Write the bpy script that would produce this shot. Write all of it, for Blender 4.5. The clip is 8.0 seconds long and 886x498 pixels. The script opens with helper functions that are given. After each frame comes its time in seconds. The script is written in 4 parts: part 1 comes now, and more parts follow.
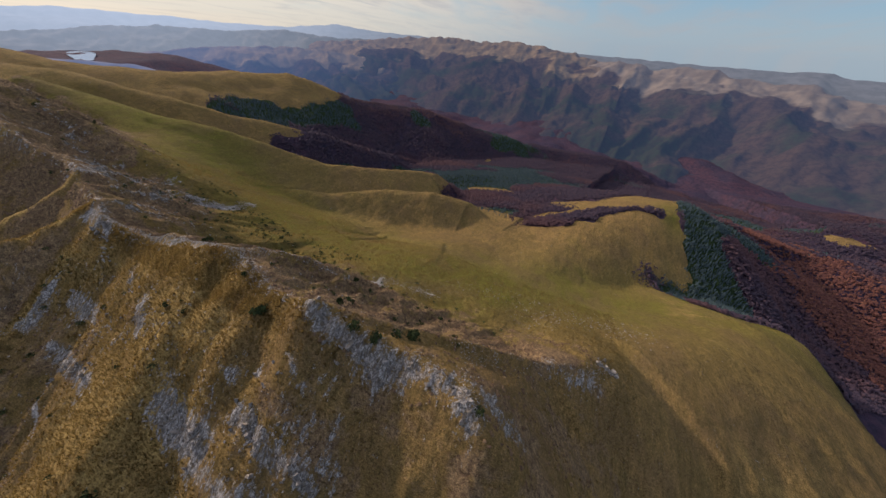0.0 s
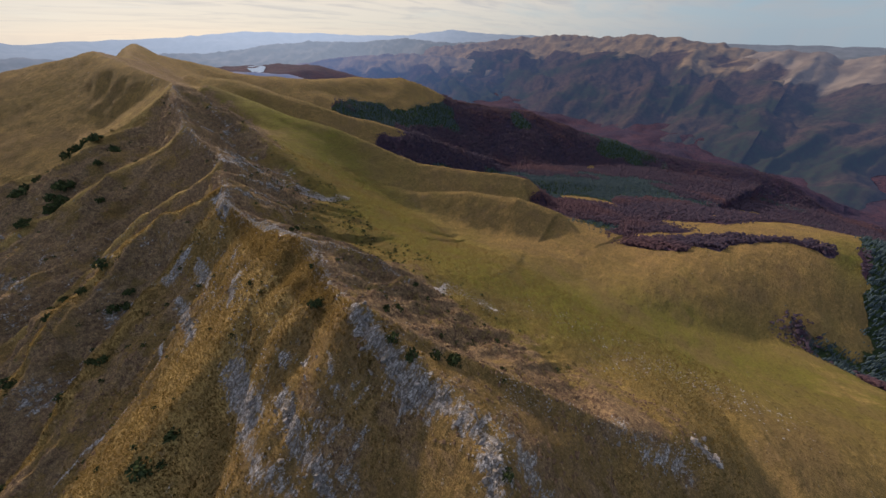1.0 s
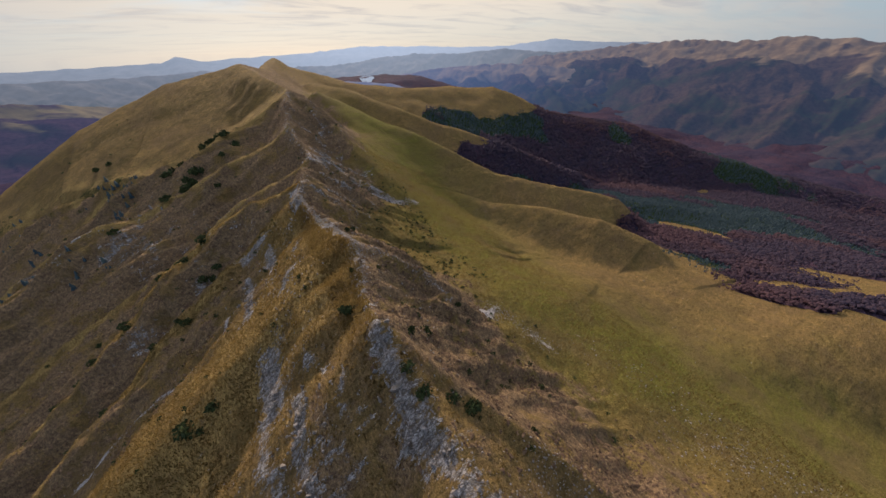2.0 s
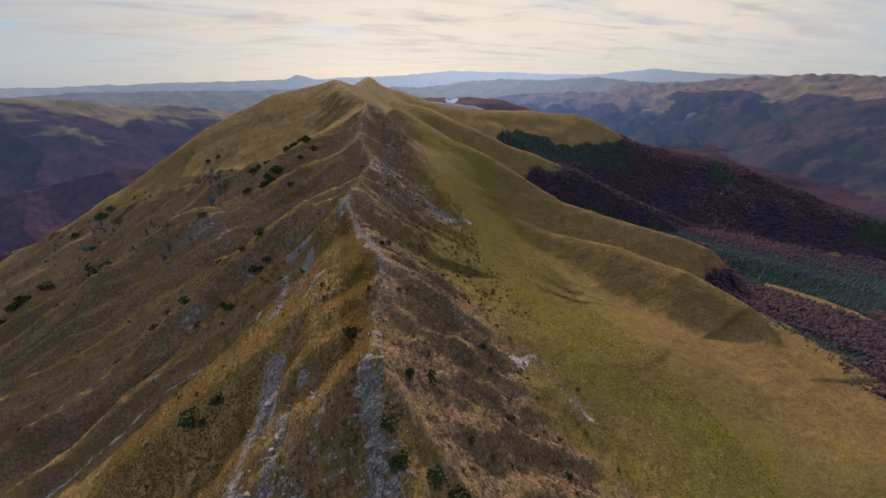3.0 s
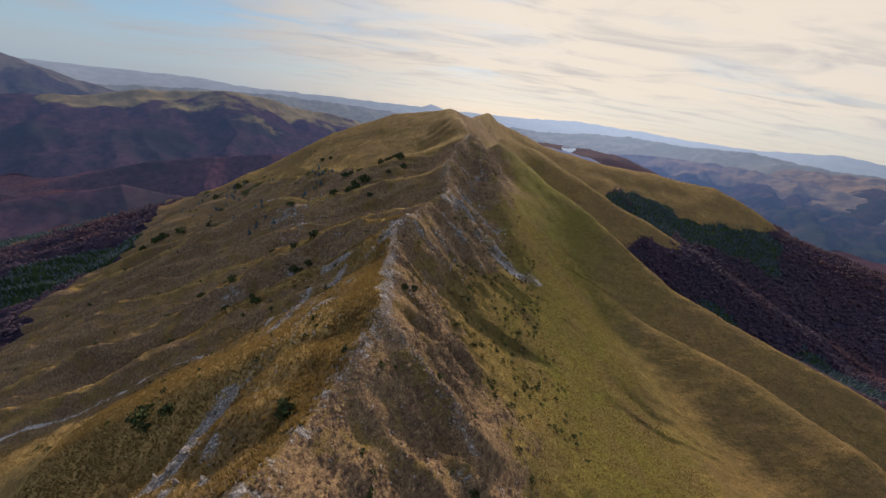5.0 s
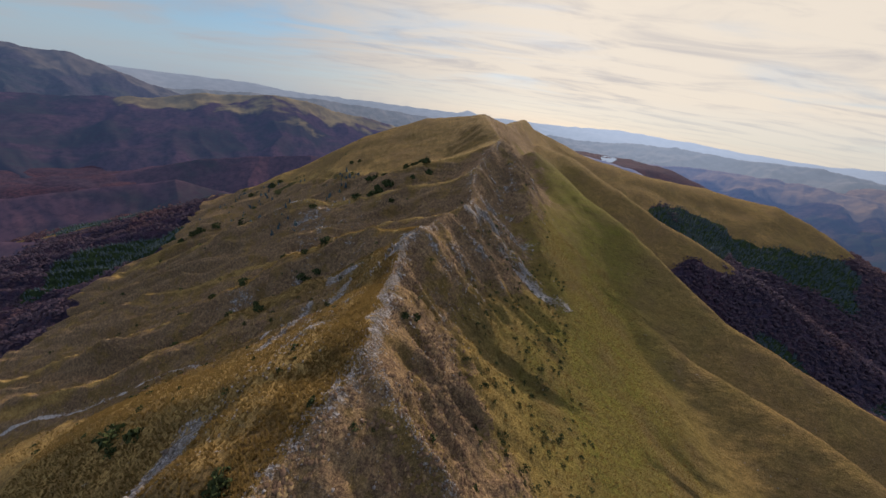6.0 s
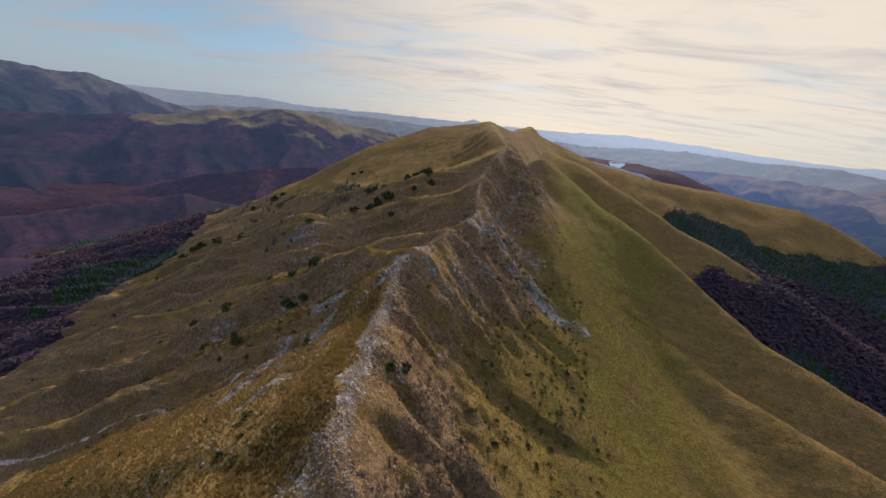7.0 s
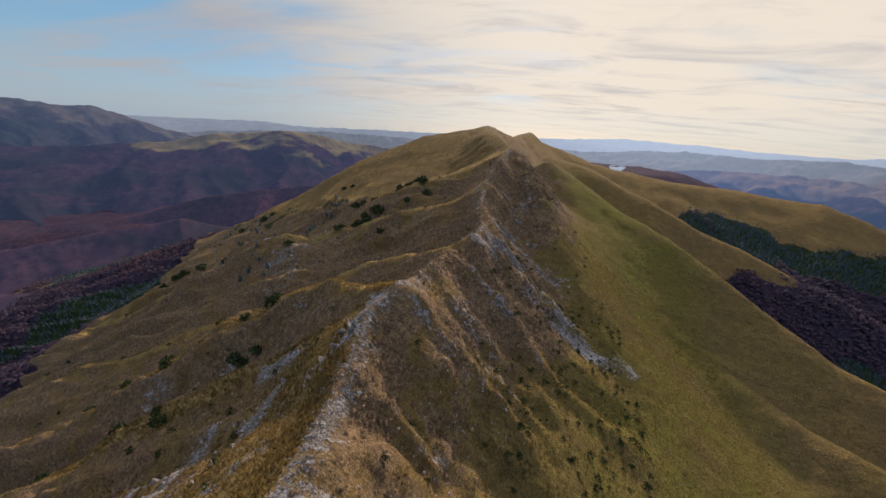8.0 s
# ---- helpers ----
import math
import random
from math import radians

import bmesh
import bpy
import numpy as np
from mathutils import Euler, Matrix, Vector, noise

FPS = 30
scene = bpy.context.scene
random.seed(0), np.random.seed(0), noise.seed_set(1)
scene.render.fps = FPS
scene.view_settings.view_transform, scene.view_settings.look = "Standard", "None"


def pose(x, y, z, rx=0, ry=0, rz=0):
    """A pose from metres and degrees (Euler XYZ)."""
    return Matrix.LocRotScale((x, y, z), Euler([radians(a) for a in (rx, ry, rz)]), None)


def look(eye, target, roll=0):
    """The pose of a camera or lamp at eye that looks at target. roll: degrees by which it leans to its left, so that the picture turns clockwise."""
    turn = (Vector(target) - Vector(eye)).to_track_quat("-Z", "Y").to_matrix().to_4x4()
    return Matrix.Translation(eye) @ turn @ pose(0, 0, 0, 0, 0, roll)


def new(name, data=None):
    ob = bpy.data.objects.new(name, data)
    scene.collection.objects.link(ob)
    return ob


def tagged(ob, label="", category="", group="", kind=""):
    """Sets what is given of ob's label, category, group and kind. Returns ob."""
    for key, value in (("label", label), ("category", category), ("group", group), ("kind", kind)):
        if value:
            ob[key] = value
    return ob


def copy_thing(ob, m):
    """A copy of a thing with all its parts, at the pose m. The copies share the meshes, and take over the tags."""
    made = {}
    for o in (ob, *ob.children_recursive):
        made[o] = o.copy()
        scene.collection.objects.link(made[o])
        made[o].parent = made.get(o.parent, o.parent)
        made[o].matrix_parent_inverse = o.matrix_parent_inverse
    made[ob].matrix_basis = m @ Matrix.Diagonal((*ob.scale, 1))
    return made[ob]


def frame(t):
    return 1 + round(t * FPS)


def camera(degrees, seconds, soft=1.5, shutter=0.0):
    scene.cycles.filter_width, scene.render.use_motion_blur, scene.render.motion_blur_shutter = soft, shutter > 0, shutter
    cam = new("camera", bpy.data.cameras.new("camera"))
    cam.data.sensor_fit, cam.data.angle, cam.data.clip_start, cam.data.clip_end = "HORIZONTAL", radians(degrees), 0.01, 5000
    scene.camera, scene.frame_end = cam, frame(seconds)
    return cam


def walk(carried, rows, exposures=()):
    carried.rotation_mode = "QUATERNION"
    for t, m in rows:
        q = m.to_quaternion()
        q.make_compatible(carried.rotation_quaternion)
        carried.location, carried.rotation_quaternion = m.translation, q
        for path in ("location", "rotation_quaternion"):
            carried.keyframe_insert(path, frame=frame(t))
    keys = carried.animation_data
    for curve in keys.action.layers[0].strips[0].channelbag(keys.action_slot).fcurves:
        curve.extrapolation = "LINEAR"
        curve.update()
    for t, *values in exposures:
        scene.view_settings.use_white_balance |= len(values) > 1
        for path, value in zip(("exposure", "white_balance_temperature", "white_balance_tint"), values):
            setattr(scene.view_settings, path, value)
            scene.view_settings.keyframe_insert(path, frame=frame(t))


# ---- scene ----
cam = camera(111.4, 8.0, 1.5)
PATH = [
    (0, (0.91, 1.804, 60.639), (2.394, 2.482, 59.481), 3.6),
    (0.5, (4.745, 0.977, 60.423), (6.087, 1.893, 59.257), 1.5),
    (1, (9.035, 0.732, 59.964), (10.201, 1.866, 58.8), -0.5),
    (1.5, (13.453, 1.129, 59.203), (14.441, 2.435, 58.053), -1.8),
    (3, (26.937, 7.069, 55.504), (27.417, 8.731, 54.5), -0.4),
    (3.5, (30.952, 10.62, 54.175), (31.289, 12.352, 53.234), 1.6),
    (4, (34.392, 15.059, 53.452), (34.594, 16.84, 52.564), 4.4),
    (4.5, (37.131, 19.572, 52.988), (37.211, 21.376, 52.128), 6.5),
    (6, (41.821, 35.806, 51.833), (41.589, 37.605, 50.99), 8.6),
    (6.5, (42.012, 41.248, 51.708), (41.74, 43.047, 50.877), 8.2),
    (7, (41.702, 47.779, 50.816), (41.41, 49.588, 50.015), 7.1),
    (7.5, (40.896, 57.934, 48.54), (40.586, 59.752, 47.764), 5.7),
    (8, (39.314, 69.91, 44.986), (38.988, 71.743, 44.255), 4.0),
]
walk(cam, [(t, look(eye, target, roll)) for t, eye, target, roll in PATH], [(0.0, 0.06, 6600, 18), (8.0, 0.06, 6600, 18)])
# ---------------------------------------------------------------- light
SUN_AZ, SUN_EL = 6.0, 26.0          # degrees: from +y towards +x, and above the horizon
sun_dir = Vector((math.sin(radians(SUN_AZ)) * math.cos(radians(SUN_EL)), math.cos(radians(SUN_AZ)) * math.cos(radians(SUN_EL)), math.sin(radians(SUN_EL))))
sun = new("sun", bpy.data.lights.new("sun", "SUN"))
sun.data.energy, sun.data.angle, sun.data.color = 5.2, radians(2.0), (1.0, 0.87, 0.68)
sun.matrix_world = look((0, 0, 400), Vector((0, 0, 400)) - sun_dir)


class Nodes:
    """Short-hand for building a node tree."""

    def __init__(self, tree):
        self.tree = tree
        tree.nodes.clear()

    def add(self, kind, **given):
        n = self.tree.nodes.new(kind)
        for key, value in given.items():
            setattr(n, key, value)
        return n

    def link(self, a, b):
        self.tree.links.new(a, b)

    def put(self, socket, value):
        if isinstance(value, bpy.types.NodeSocket):
            self.link(value, socket)
        elif isinstance(value, (tuple, list)) and len(value) == 3 and socket.type == "RGBA":
            socket.default_value = (*value, 1)
        else:
            socket.default_value = value

    def math(self, op, a, b=0.0, clamp=False):
        n = self.add("ShaderNodeMath", operation=op, use_clamp=clamp)
        self.put(n.inputs[0], a), self.put(n.inputs[1], b)
        return n.outputs[0]

    def mix(self, f, a, b, blend="MIX"):
        n = self.add("ShaderNodeMix", data_type="RGBA", blend_type=blend)
        self.put(n.inputs[0], f), self.put(n.inputs[6], a), self.put(n.inputs[7], b)
        return n.outputs[2]

    def ramp(self, f, lo, hi, a=0.0, b=1.0):
        n = self.add("ShaderNodeMapRange", interpolation_type="SMOOTHSTEP")
        for i, v in enumerate((f, lo, hi, a, b)):
            self.put(n.inputs[i], v)
        return n.outputs[0]

    def noise(self, vector, scale, detail=4.0, rough=0.55, distort=0.0):
        n = self.add("ShaderNodeTexNoise")
        self.put(n.inputs["Vector"], vector)
        n.inputs["Scale"].default_value, n.inputs["Detail"].default_value = scale, detail
        n.inputs["Roughness"].default_value, n.inputs["Distortion"].default_value = rough, distort
        return n.outputs["Fac"]

    def stretch(self, vector, sx, sy, sz, turn=0.0, tip=0.0):
        n = self.add("ShaderNodeMapping")
        self.put(n.inputs["Vector"], vector)
        n.inputs["Scale"].default_value = (sx, sy, sz)
        n.inputs["Rotation"].default_value = (radians(tip), 0, radians(turn))
        return n.outputs[0]

    def attr(self, name):
        return self.add("ShaderNodeAttribute", attribute_name=name).outputs["Fac"]

    def bump(self, height, distance, strength=1.0, normal=None):
        n = self.add("ShaderNodeBump")
        n.inputs["Strength"].default_value, n.inputs["Distance"].default_value = strength, distance
        self.put(n.inputs["Height"], height)
        if normal is not None:
            self.link(normal, n.inputs["Normal"])
        return n.outputs[0]


# ---------------------------------------------------------------- sky with thin high cloud
world = bpy.data.worlds.new("world")
scene.world = world
world.use_nodes = True
g = Nodes(world.node_tree)
sky = g.add("ShaderNodeTexSky", sky_type="NISHITA")
sky.sun_disc, sky.sun_elevation, sky.sun_rotation = False, radians(SUN_EL), radians(SUN_AZ)
sky.altitude, sky.air_density, sky.dust_density, sky.ozone_density = 1500, 1.0, 1.6, 1.5
way = g.add("ShaderNodeTexCoord").outputs["Generated"]
part = g.add("ShaderNodeSeparateXYZ")
g.link(way, part.inputs[0])
up = g.math("MAXIMUM", part.outputs[2], 0.0)
flat = g.add("ShaderNodeCombineXYZ")
for i in (0, 1):
    g.link(g.math("DIVIDE", part.outputs[i], g.math("ADD", up, 0.09)), flat.inputs[i])
streak = g.stretch(flat.outputs[0], 0.50, 1.25, 1.0, 34)
puffs = g.noise(streak, 0.95, 6.0, 0.56, 0.7)
veil = g.noise(g.stretch(flat.outputs[0], 0.8, 1.3, 1.0, 40), 0.42, 3.0, 0.5)
toward = g.add("ShaderNodeVectorMath", operation="DOT_PRODUCT")
g.link(way, toward.inputs[0])
toward.inputs[1].default_value = Vector((math.sin(radians(22)) * math.cos(radians(24)), math.cos(radians(22)) * math.cos(radians(24)), math.sin(radians(24))))
near_sun = g.ramp(toward.outputs["Value"], 0.35, 1.0)
cover = g.math("ADD", g.math("MULTIPLY", puffs, 0.75), g.math("MULTIPLY", veil, 0.45))
cover = g.math("ADD", cover, g.math("MULTIPLY", g.ramp(toward.outputs["Value"], 0.25, 0.95), 0.26))
cover = g.math("ADD", g.ramp(cover, 0.52, 0.86), g.ramp(up, 0.42, 0.75, 0.0, 0.7), True)
cover = g.math("MULTIPLY", cover, g.ramp(up, 0.0, 0.10, 0.35, 1.0))
thick = g.ramp(g.noise(streak, 1.7, 5.0, 0.58, 0.6), 0.44, 0.72)
cloud = g.mix(near_sun, (4.3, 4.4, 4.4), (8.8, 8.1, 6.5))
cloud = g.mix(g.math("MULTIPLY", thick, 0.55), cloud, (3.9, 4.0, 4.3))
low = g.ramp(up, 0.0, 0.16, 1.0, 0.0)
air = g.mix(g.math("MULTIPLY", low, 0.62), g.mix(0.55, sky.outputs[0], (1.9, 4.6, 6.4)), g.mix(near_sun, (3.6, 4.4, 5.0), (7.4, 6.9, 5.6)))
shine = g.add("ShaderNodeBackground")
whole = g.mix(g.math("MULTIPLY", cover, 0.92), air, cloud)
g.put(shine.inputs["Color"], g.mix(1.0, whole, g.mix(g.ramp(up, 0.32, 0.95), (0.95, 0.95, 0.95), (2.0, 2.1, 2.45)), "MULTIPLY"))
shine.inputs["Strength"].default_value = 0.10
g.link(shine.outputs[0], g.add("ShaderNodeOutputWorld").inputs[0])


# ---------------------------------------------------------------- relief in numbers
def lattice(ix, iy, seed):
    h = (ix.astype(np.int64) * 374761393 + iy.astype(np.int64) * 668265263 + seed * 1442695041) & 0xFFFFFFFF
    h = ((h ^ (h >> 13)) * 1274126177) & 0xFFFFFFFF
    return ((h ^ (h >> 16)) & 0xFFFF) / 65535.0 * 2 * np.pi


def grad(x, y, seed=0):
    """Gradient noise, about -0.7 to 0.7."""
    x0, y0 = np.floor(x), np.floor(y)
    fx, fy = x - x0, y - y0
    u, v = fx * fx * fx * (fx * (fx * 6 - 15) + 10), fy * fy * fy * (fy * (fy * 6 - 15) + 10)

    def corner(i, j):
        a = lattice(x0 + i, y0 + j, seed)
        return np.cos(a) * (fx - i) + np.sin(a) * (fy - j)

    a = corner(0, 0) * (1 - u) + corner(1, 0) * u
    b = corner(0, 1) * (1 - u) + corner(1, 1) * u
    return a * (1 - v) + b * v


def fbm(x, y, size, octaves=4, seed=0, gain=0.5):
    total, amp, f = np.zeros_like(x), 1.0, 1.0 / size
    for i in range(octaves):
        total += amp * grad(x * f, y * f, seed + i)
        amp, f = amp * gain, f * 2.03
    return total


def ridged(x, y, size, octaves=4, seed=0, gain=0.5):
    """0 in the gullies to about 1 on the ribs."""
    total, amp, f, norm = np.zeros_like(x), 1.0, 1.0 / size, 0.0
    for i in range(octaves):
        total += amp * (1 - np.abs(grad(x * f, y * f, seed + i)) * 2.2)
        norm += amp
        amp, f = amp * gain, f * 2.03
    return total / norm


def step(v, lo, hi):
    t = np.clip((v - lo) / (hi - lo), 0, 1)
    return t * t * (3 - 2 * t)


def along(line, x, y):
    """For a line of (x, y, z): distance off it, signed (right of its run is plus), height and run length at the nearest place."""
    best = np.full(x.shape, 1e18)
    side, height, run, length = np.zeros_like(x), np.zeros_like(x), np.zeros_like(x), 0.0
    for (ax, ay, az), (bx, by, bz) in zip(line, line[1:]):
        dx, dy = bx - ax, by - ay
        seg = math.hypot(dx, dy)
        t = np.clip(((x - ax) * dx + (y - ay) * dy) / seg ** 2, 0, 1)
        ox, oy = x - ax - t * dx, y - ay - t * dy
        d2 = ox * ox + oy * oy
        hit = d2 < best
        best = np.where(hit, d2, best)
        side = np.where(hit, np.sign((x - ax) * dy - (y - ay) * dx), side)
        height = np.where(hit, az + t * (bz - az), height)
        run = np.where(hit, length + t * seg, run)
        length += seg
    return np.sqrt(best), side, height, run


def fall(d, slope, reach):
    return slope * (0.62 * d + 0.38 * reach * (1 - np.exp(-d / reach)))


# crest lines: (x, y, z) from the camera's end outwards
CREST = [(130, -120, -66), (95, -60, -42), (76, -34, -27), (62, -14, -11.5), (50, -1, -0.5), (40.3, 12.5, 8.9), (33, 24, 14.8), (25.2, 38, 21.3), (26.2, 50, 17.2), (29.4, 64.5, 19.8), (26.9, 82, 18.2), (23.6, 94, 17.3),
         (22.5, 105, 20.3), (25.5, 113, 20.9), (29.3, 135.8, 18.7), (31.5, 141, 16.4), (33.6, 147, 19.4), (35.6, 157, 18.2), (33, 172, 21), (32, 188, 26.5), (36, 212, 33.5), (41.2, 238, 38.9), (31, 290, 45), (20.5, 357, 50.5),
         (45, 470, 42), (74, 640, 50), (82, 740, 43), (110, 900, -10), (140, 1200, -160)]
EDGE_SOUTH = [(25.2, 38, 21.2), (27.2, 25.5, 16.8), (27.6, 17, 16.2), (24.8, 7.2, 15.8), (21.5, -1, 11), (14, -22, -6), (0, -60, -40)]
SPUR_GOLD = [(27, 70, 19.5), (13, 66, 11), (-3, 65, 0), (-22, 64, -13), (-60, 58, -42), (-110, 48, -75), (-200, 30, -125)]
FACE_GOLD = [(26.2, 50, 17), (19, 50.5, 14.8), (13, 51, 11.4), (6, 52, 2.4), (-2, 54.5, -7), (-20, 56, -24)]
GOLD_MIDDLE = [(28, 58, 18.4), (19, 58.5, 14.8), (12, 58.5, 9.8), (4, 58.5, 0.2), (-1, 60, -5)]
GOLD_NORTH = [(26.9, 82, 18), (20, 81, 14), (14, 78, 10.6), (6, 78, 3), (0.6, 80.8, -2)]
SPUR_KNOB = [(25, 112, 20.6), (14, 117.5, 17), (6, 122.8, 13.6), (-8.5, 124.5, 7), (-20, 122, 1), (-28, 124, -3), (-40, 118.5, -12.5), (-52, 114.6, -21.5), (-58.4, 114, -26), (-85, 108, -43), (-140, 98, -79), (-200, 90, -120)]
RIB_A = [(31, 146, 17), (5, 151, 6), (-30, 152, -12), (-70, 147, -31), (-120, 139, -61), (-190, 131, -110)]
RIB_B = [(32, 187, 25.5), (0, 190, 11), (-35, 191, -1), (-69, 190, -9), (-102, 184, -27.5), (-140, 188, -50), (-230, 190, -106)]
RIB_S = [(14, 108, 13), (-2.3, 108, 3), (-8.6, 104.5, 1), (-21.5, 102, -7), (-40, 96, -21), (-80, 84, -50), (-150, 70, -96)]
RIB_C = [(-62, 256, -4), (-105, 236, -30), (-160, 216, -58), (-225, 196, -94)]
BREAK_WEST = [(41, 236, 38.5), (16, 226, 24.5), (0, 216, 18.8), (-15, 213, 14), (-42, 232, 3.5), (-75, 262, -7), (-150, 315, -38), (-237, 357, -69), (-330, 405, -106), (-418, 450, -136), (-520, 480, -200)]
SUMMIT_WEST = [(20.5, 357, 50.3), (-40, 372, 38), (-110, 380, 10), (-190, 372, -38), (-300, 400, -95)]
SPUR_ONE = [(112, 190, -24), (150, 165, -40.5), (184, 138, -43.5), (206, 110, -47), (221, 82, -56), (217, 60, -68), (208, 44, -84)]
SLOPE_FILL = [(72, 58, -15.5), (130, 59, -42), (182, 51, -62)]
SPUR_TWO = [(76, 312, 31), (102, 268, 14), (126, 238, 2), (152, 216, -17), (180, 196, -33), (218, 174, -44), (262, 160, -57), (287, 146, -66), (291, 128, -78), (292, 105, -105)]
SPUR_THREE = [(100, 500, 24), (126, 460, 18), (150, 418, 5), (182, 398, -6), (226, 390, -28), (262, 376, -40), (326, 366, -67), (380, 352, -92), (450, 330, -126)]
HILL = [(82, 700, 40), (180, 640, 10), (256, 590, -1), (320, 598, -9), (385, 605, -11), (470, 570, -19), (520, 545, -42), (598, 516, -80), (745, 411, -104), (843, 318, -152), (985, 175, -210), (1097, -90, -240)]
BENCH = [(80, 18, -20), (120, 16, -42), (168, 10, -58), (205, 0, -63), (255, -22, -63), (310, -60, -62), (350, -105, -64), (385, -145, -92)]
SHOULDER = [(88, -38, -26), (124, -75, -40), (158, -104, -51), (172, -128, -62), (178, -175, -100)]
WOOD_SPUR = [(310, 200, -90), (430, 150, -118), (551, 97, -150), (540, -14, -158), (600, -90, -220)]
RED_HILL = [(390, -220, -172), (468, -268, -163), (500, -370, -165), (540, -520, -175)]
HILL_TWO = [(600, -260, -230), (708, -329, -212), (670, -400, -180), (760, -600, -180)]
KNOLL = [(55, -6, -4.5), (62, -13, -9)]
# heathery ribs down the eastern side of the crest
EAST_RIBS = [[(29.4, 66, 19.6), (35.7, 61.3, 17.3), (41, 59.5, 11.5), (47.5, 56.5, 5.2), (54, 53, -4)],
             [(26, 46, 17.4), (38.5, 48.3, 12.2), (48.5, 51, 4.9), (56, 51, -3.5), (63, 50, -11.5)],
             [(27.2, 86, 18.2), (32.5, 81, 13), (41.3, 83, 2.6)],
             [(24, 97, 17.6), (31, 95.5, 11), (39, 97, 3.2)],
             [(25.5, 112, 20.8), (28, 111, 20.6), (34.5, 108.5, 13), (41.3, 108, 5.6)],
             [(28, 124, 19.6), (34, 119, 13.5), (42, 117, 5.5)],
             [(29.3, 135.8, 18.8), (35.5, 133.5, 15.6), (42, 131, 10.8), (47, 128, 6.4), (56, 123, -3), (71.5, 121, -13)],
             [(33.6, 147.5, 19.3), (40, 151, 14.6), (48, 152.5, 8), (58, 151, 0.2), (66, 149, -6)],
             [(35.6, 157.4, 18.2), (47, 161, 10), (58, 162, 1)],
             [(33, 172, 20.8), (45, 172, 12), (57, 170, 2), (66, 168, -4)],
             [(32.5, 190, 26.8), (46, 193, 17), (60, 192, 5), (72, 188, -5)],
             [(37, 214, 33.8), (50, 218, 22), (63, 216, 10), (76, 210, -1)]]


def relief(x, y):
    """Height of the bare ground."""
    bend = fbm(x, y, 60, 3, 5)
    near = np.exp(-((x - 20) ** 2 + (y - 120) ** 2) / 400.0 ** 2)
    wx, wy = x + 4.0 * fbm(x, y, 23, 3, 11), y + 4.0 * fbm(x, y, 23, 3, 17)
    d, side, top, run = along(CREST, x, y)
    dw = along(CREST, wx, wy)[0]
    dw = np.where(d < 12, d + (dw - d) * step(d, 1.0, 12.0), dw)
    dome = 11.0 * step(y, 245, 320)
    dw = np.sqrt(dw * dw + dome * dome) - dome
    west = top - fall(dw, 0.92 - 0.15 * step(y, 58, 68) * (1 - step(y, 86, 98)) + 0.20 * step(y, 95, 125) * (1 - step(y, 190, 215)), 160)
    east = top - fall(dw, 0.62 + 0.05 * step(y, 215, 300), 160) - 8.5 * (1 - np.exp(-dw / 13.0)) * (1 + 0.2 * step(y, 170, 230) * (1 - step(y, 330, 420)))
    east = east - 26.0 * step(d, 50, 110) * step(y, 245, 295) * (1 - step(y, 400, 460))
    parts = [np.where(side < 0, west, east)]

    def spur(line, left, right, reach, blunt=2.0, wobble=1.0):
        e, s, z, _ = along(line, x + wobble * 3.0 * bend, y + wobble * 3.0 * fbm(x, y, 40, 2, 31))
        e = np.sqrt(e * e + blunt * blunt) - blunt
        (ax, ay, _), (bx, by, _) = line[:2]
        before = np.maximum(0.0, ((ax - x) * (bx - ax) + (ay - y) * (by - ay)) / math.hypot(bx - ax, by - ay))
        parts.append(z - fall(e, np.where(s < 0, left, right), reach) - 0.9 * before ** 2 / (before + 18))

    spur(EDGE_SOUTH, 0.85, 1.15, 200, 1.0, 0.3)
    spur(SPUR_GOLD, 0.90, 0.44, 150, 5.0, 0.5)
    spur(FACE_GOLD, 0.9, 0.8, 150, 4.0, 0.5)
    spur(GOLD_MIDDLE, 0.8, 0.8, 150, 5.0, 0.5)
    spur(GOLD_NORTH, 0.8, 0.8, 150, 5.0, 0.5)
    spur(SPUR_KNOB, 0.95, 0.75, 160, 1.6)
    spur(RIB_A, 0.90, 0.75, 160, 1.8)
    spur(RIB_B, 0.90, 0.75, 160, 1.8)
    spur(RIB_S, 0.95, 0.80, 160, 1.6)
    spur(RIB_C, 0.75, 0.75, 120, 2.5)
    spur(BREAK_WEST, 0.58, 0.25, 200, 5.0)
    spur(SUMMIT_WEST, 0.44, 0.55, 400, 14.0)
    spur(SPUR_ONE, 0.98, 0.58, 260, 6.0, 1)
    spur(SLOPE_FILL, 0.30, 0.34, 300, 30.0, 1)
    spur(SPUR_TWO, 0.95, 0.66, 220, 7.0, 1)
    spur(SPUR_THREE, 0.55, 0.80, 260, 11.0, 1)
    spur(HILL, 0.40, 0.50, 300, 30.0, 3)
    spur(BENCH, 0.42, 0.60, 260, 22.0, 1)
    spur(SHOULDER, 0.60, 0.34, 260, 16.0, 1)
    spur(WOOD_SPUR, 0.5, 0.5, 200, 25.0, 3)
    spur(RED_HILL, 0.35, 0.4, 250, 60.0, 3)
    spur(HILL_TWO, 0.35, 0.35, 250, 60.0, 3)
    spur(KNOLL, 0.7, 0.7, 60, 3.0, 0.5)
    for line in EAST_RIBS:
        spur(line, 1.0, 1.15, 60, 1.5, 0.6)
    far = np.hypot(x - 20, y - 20)
    parts.append(-300 + 40 * fbm(x, y, 420, 4, 3) + 160 * step(far, 3300, 4700))
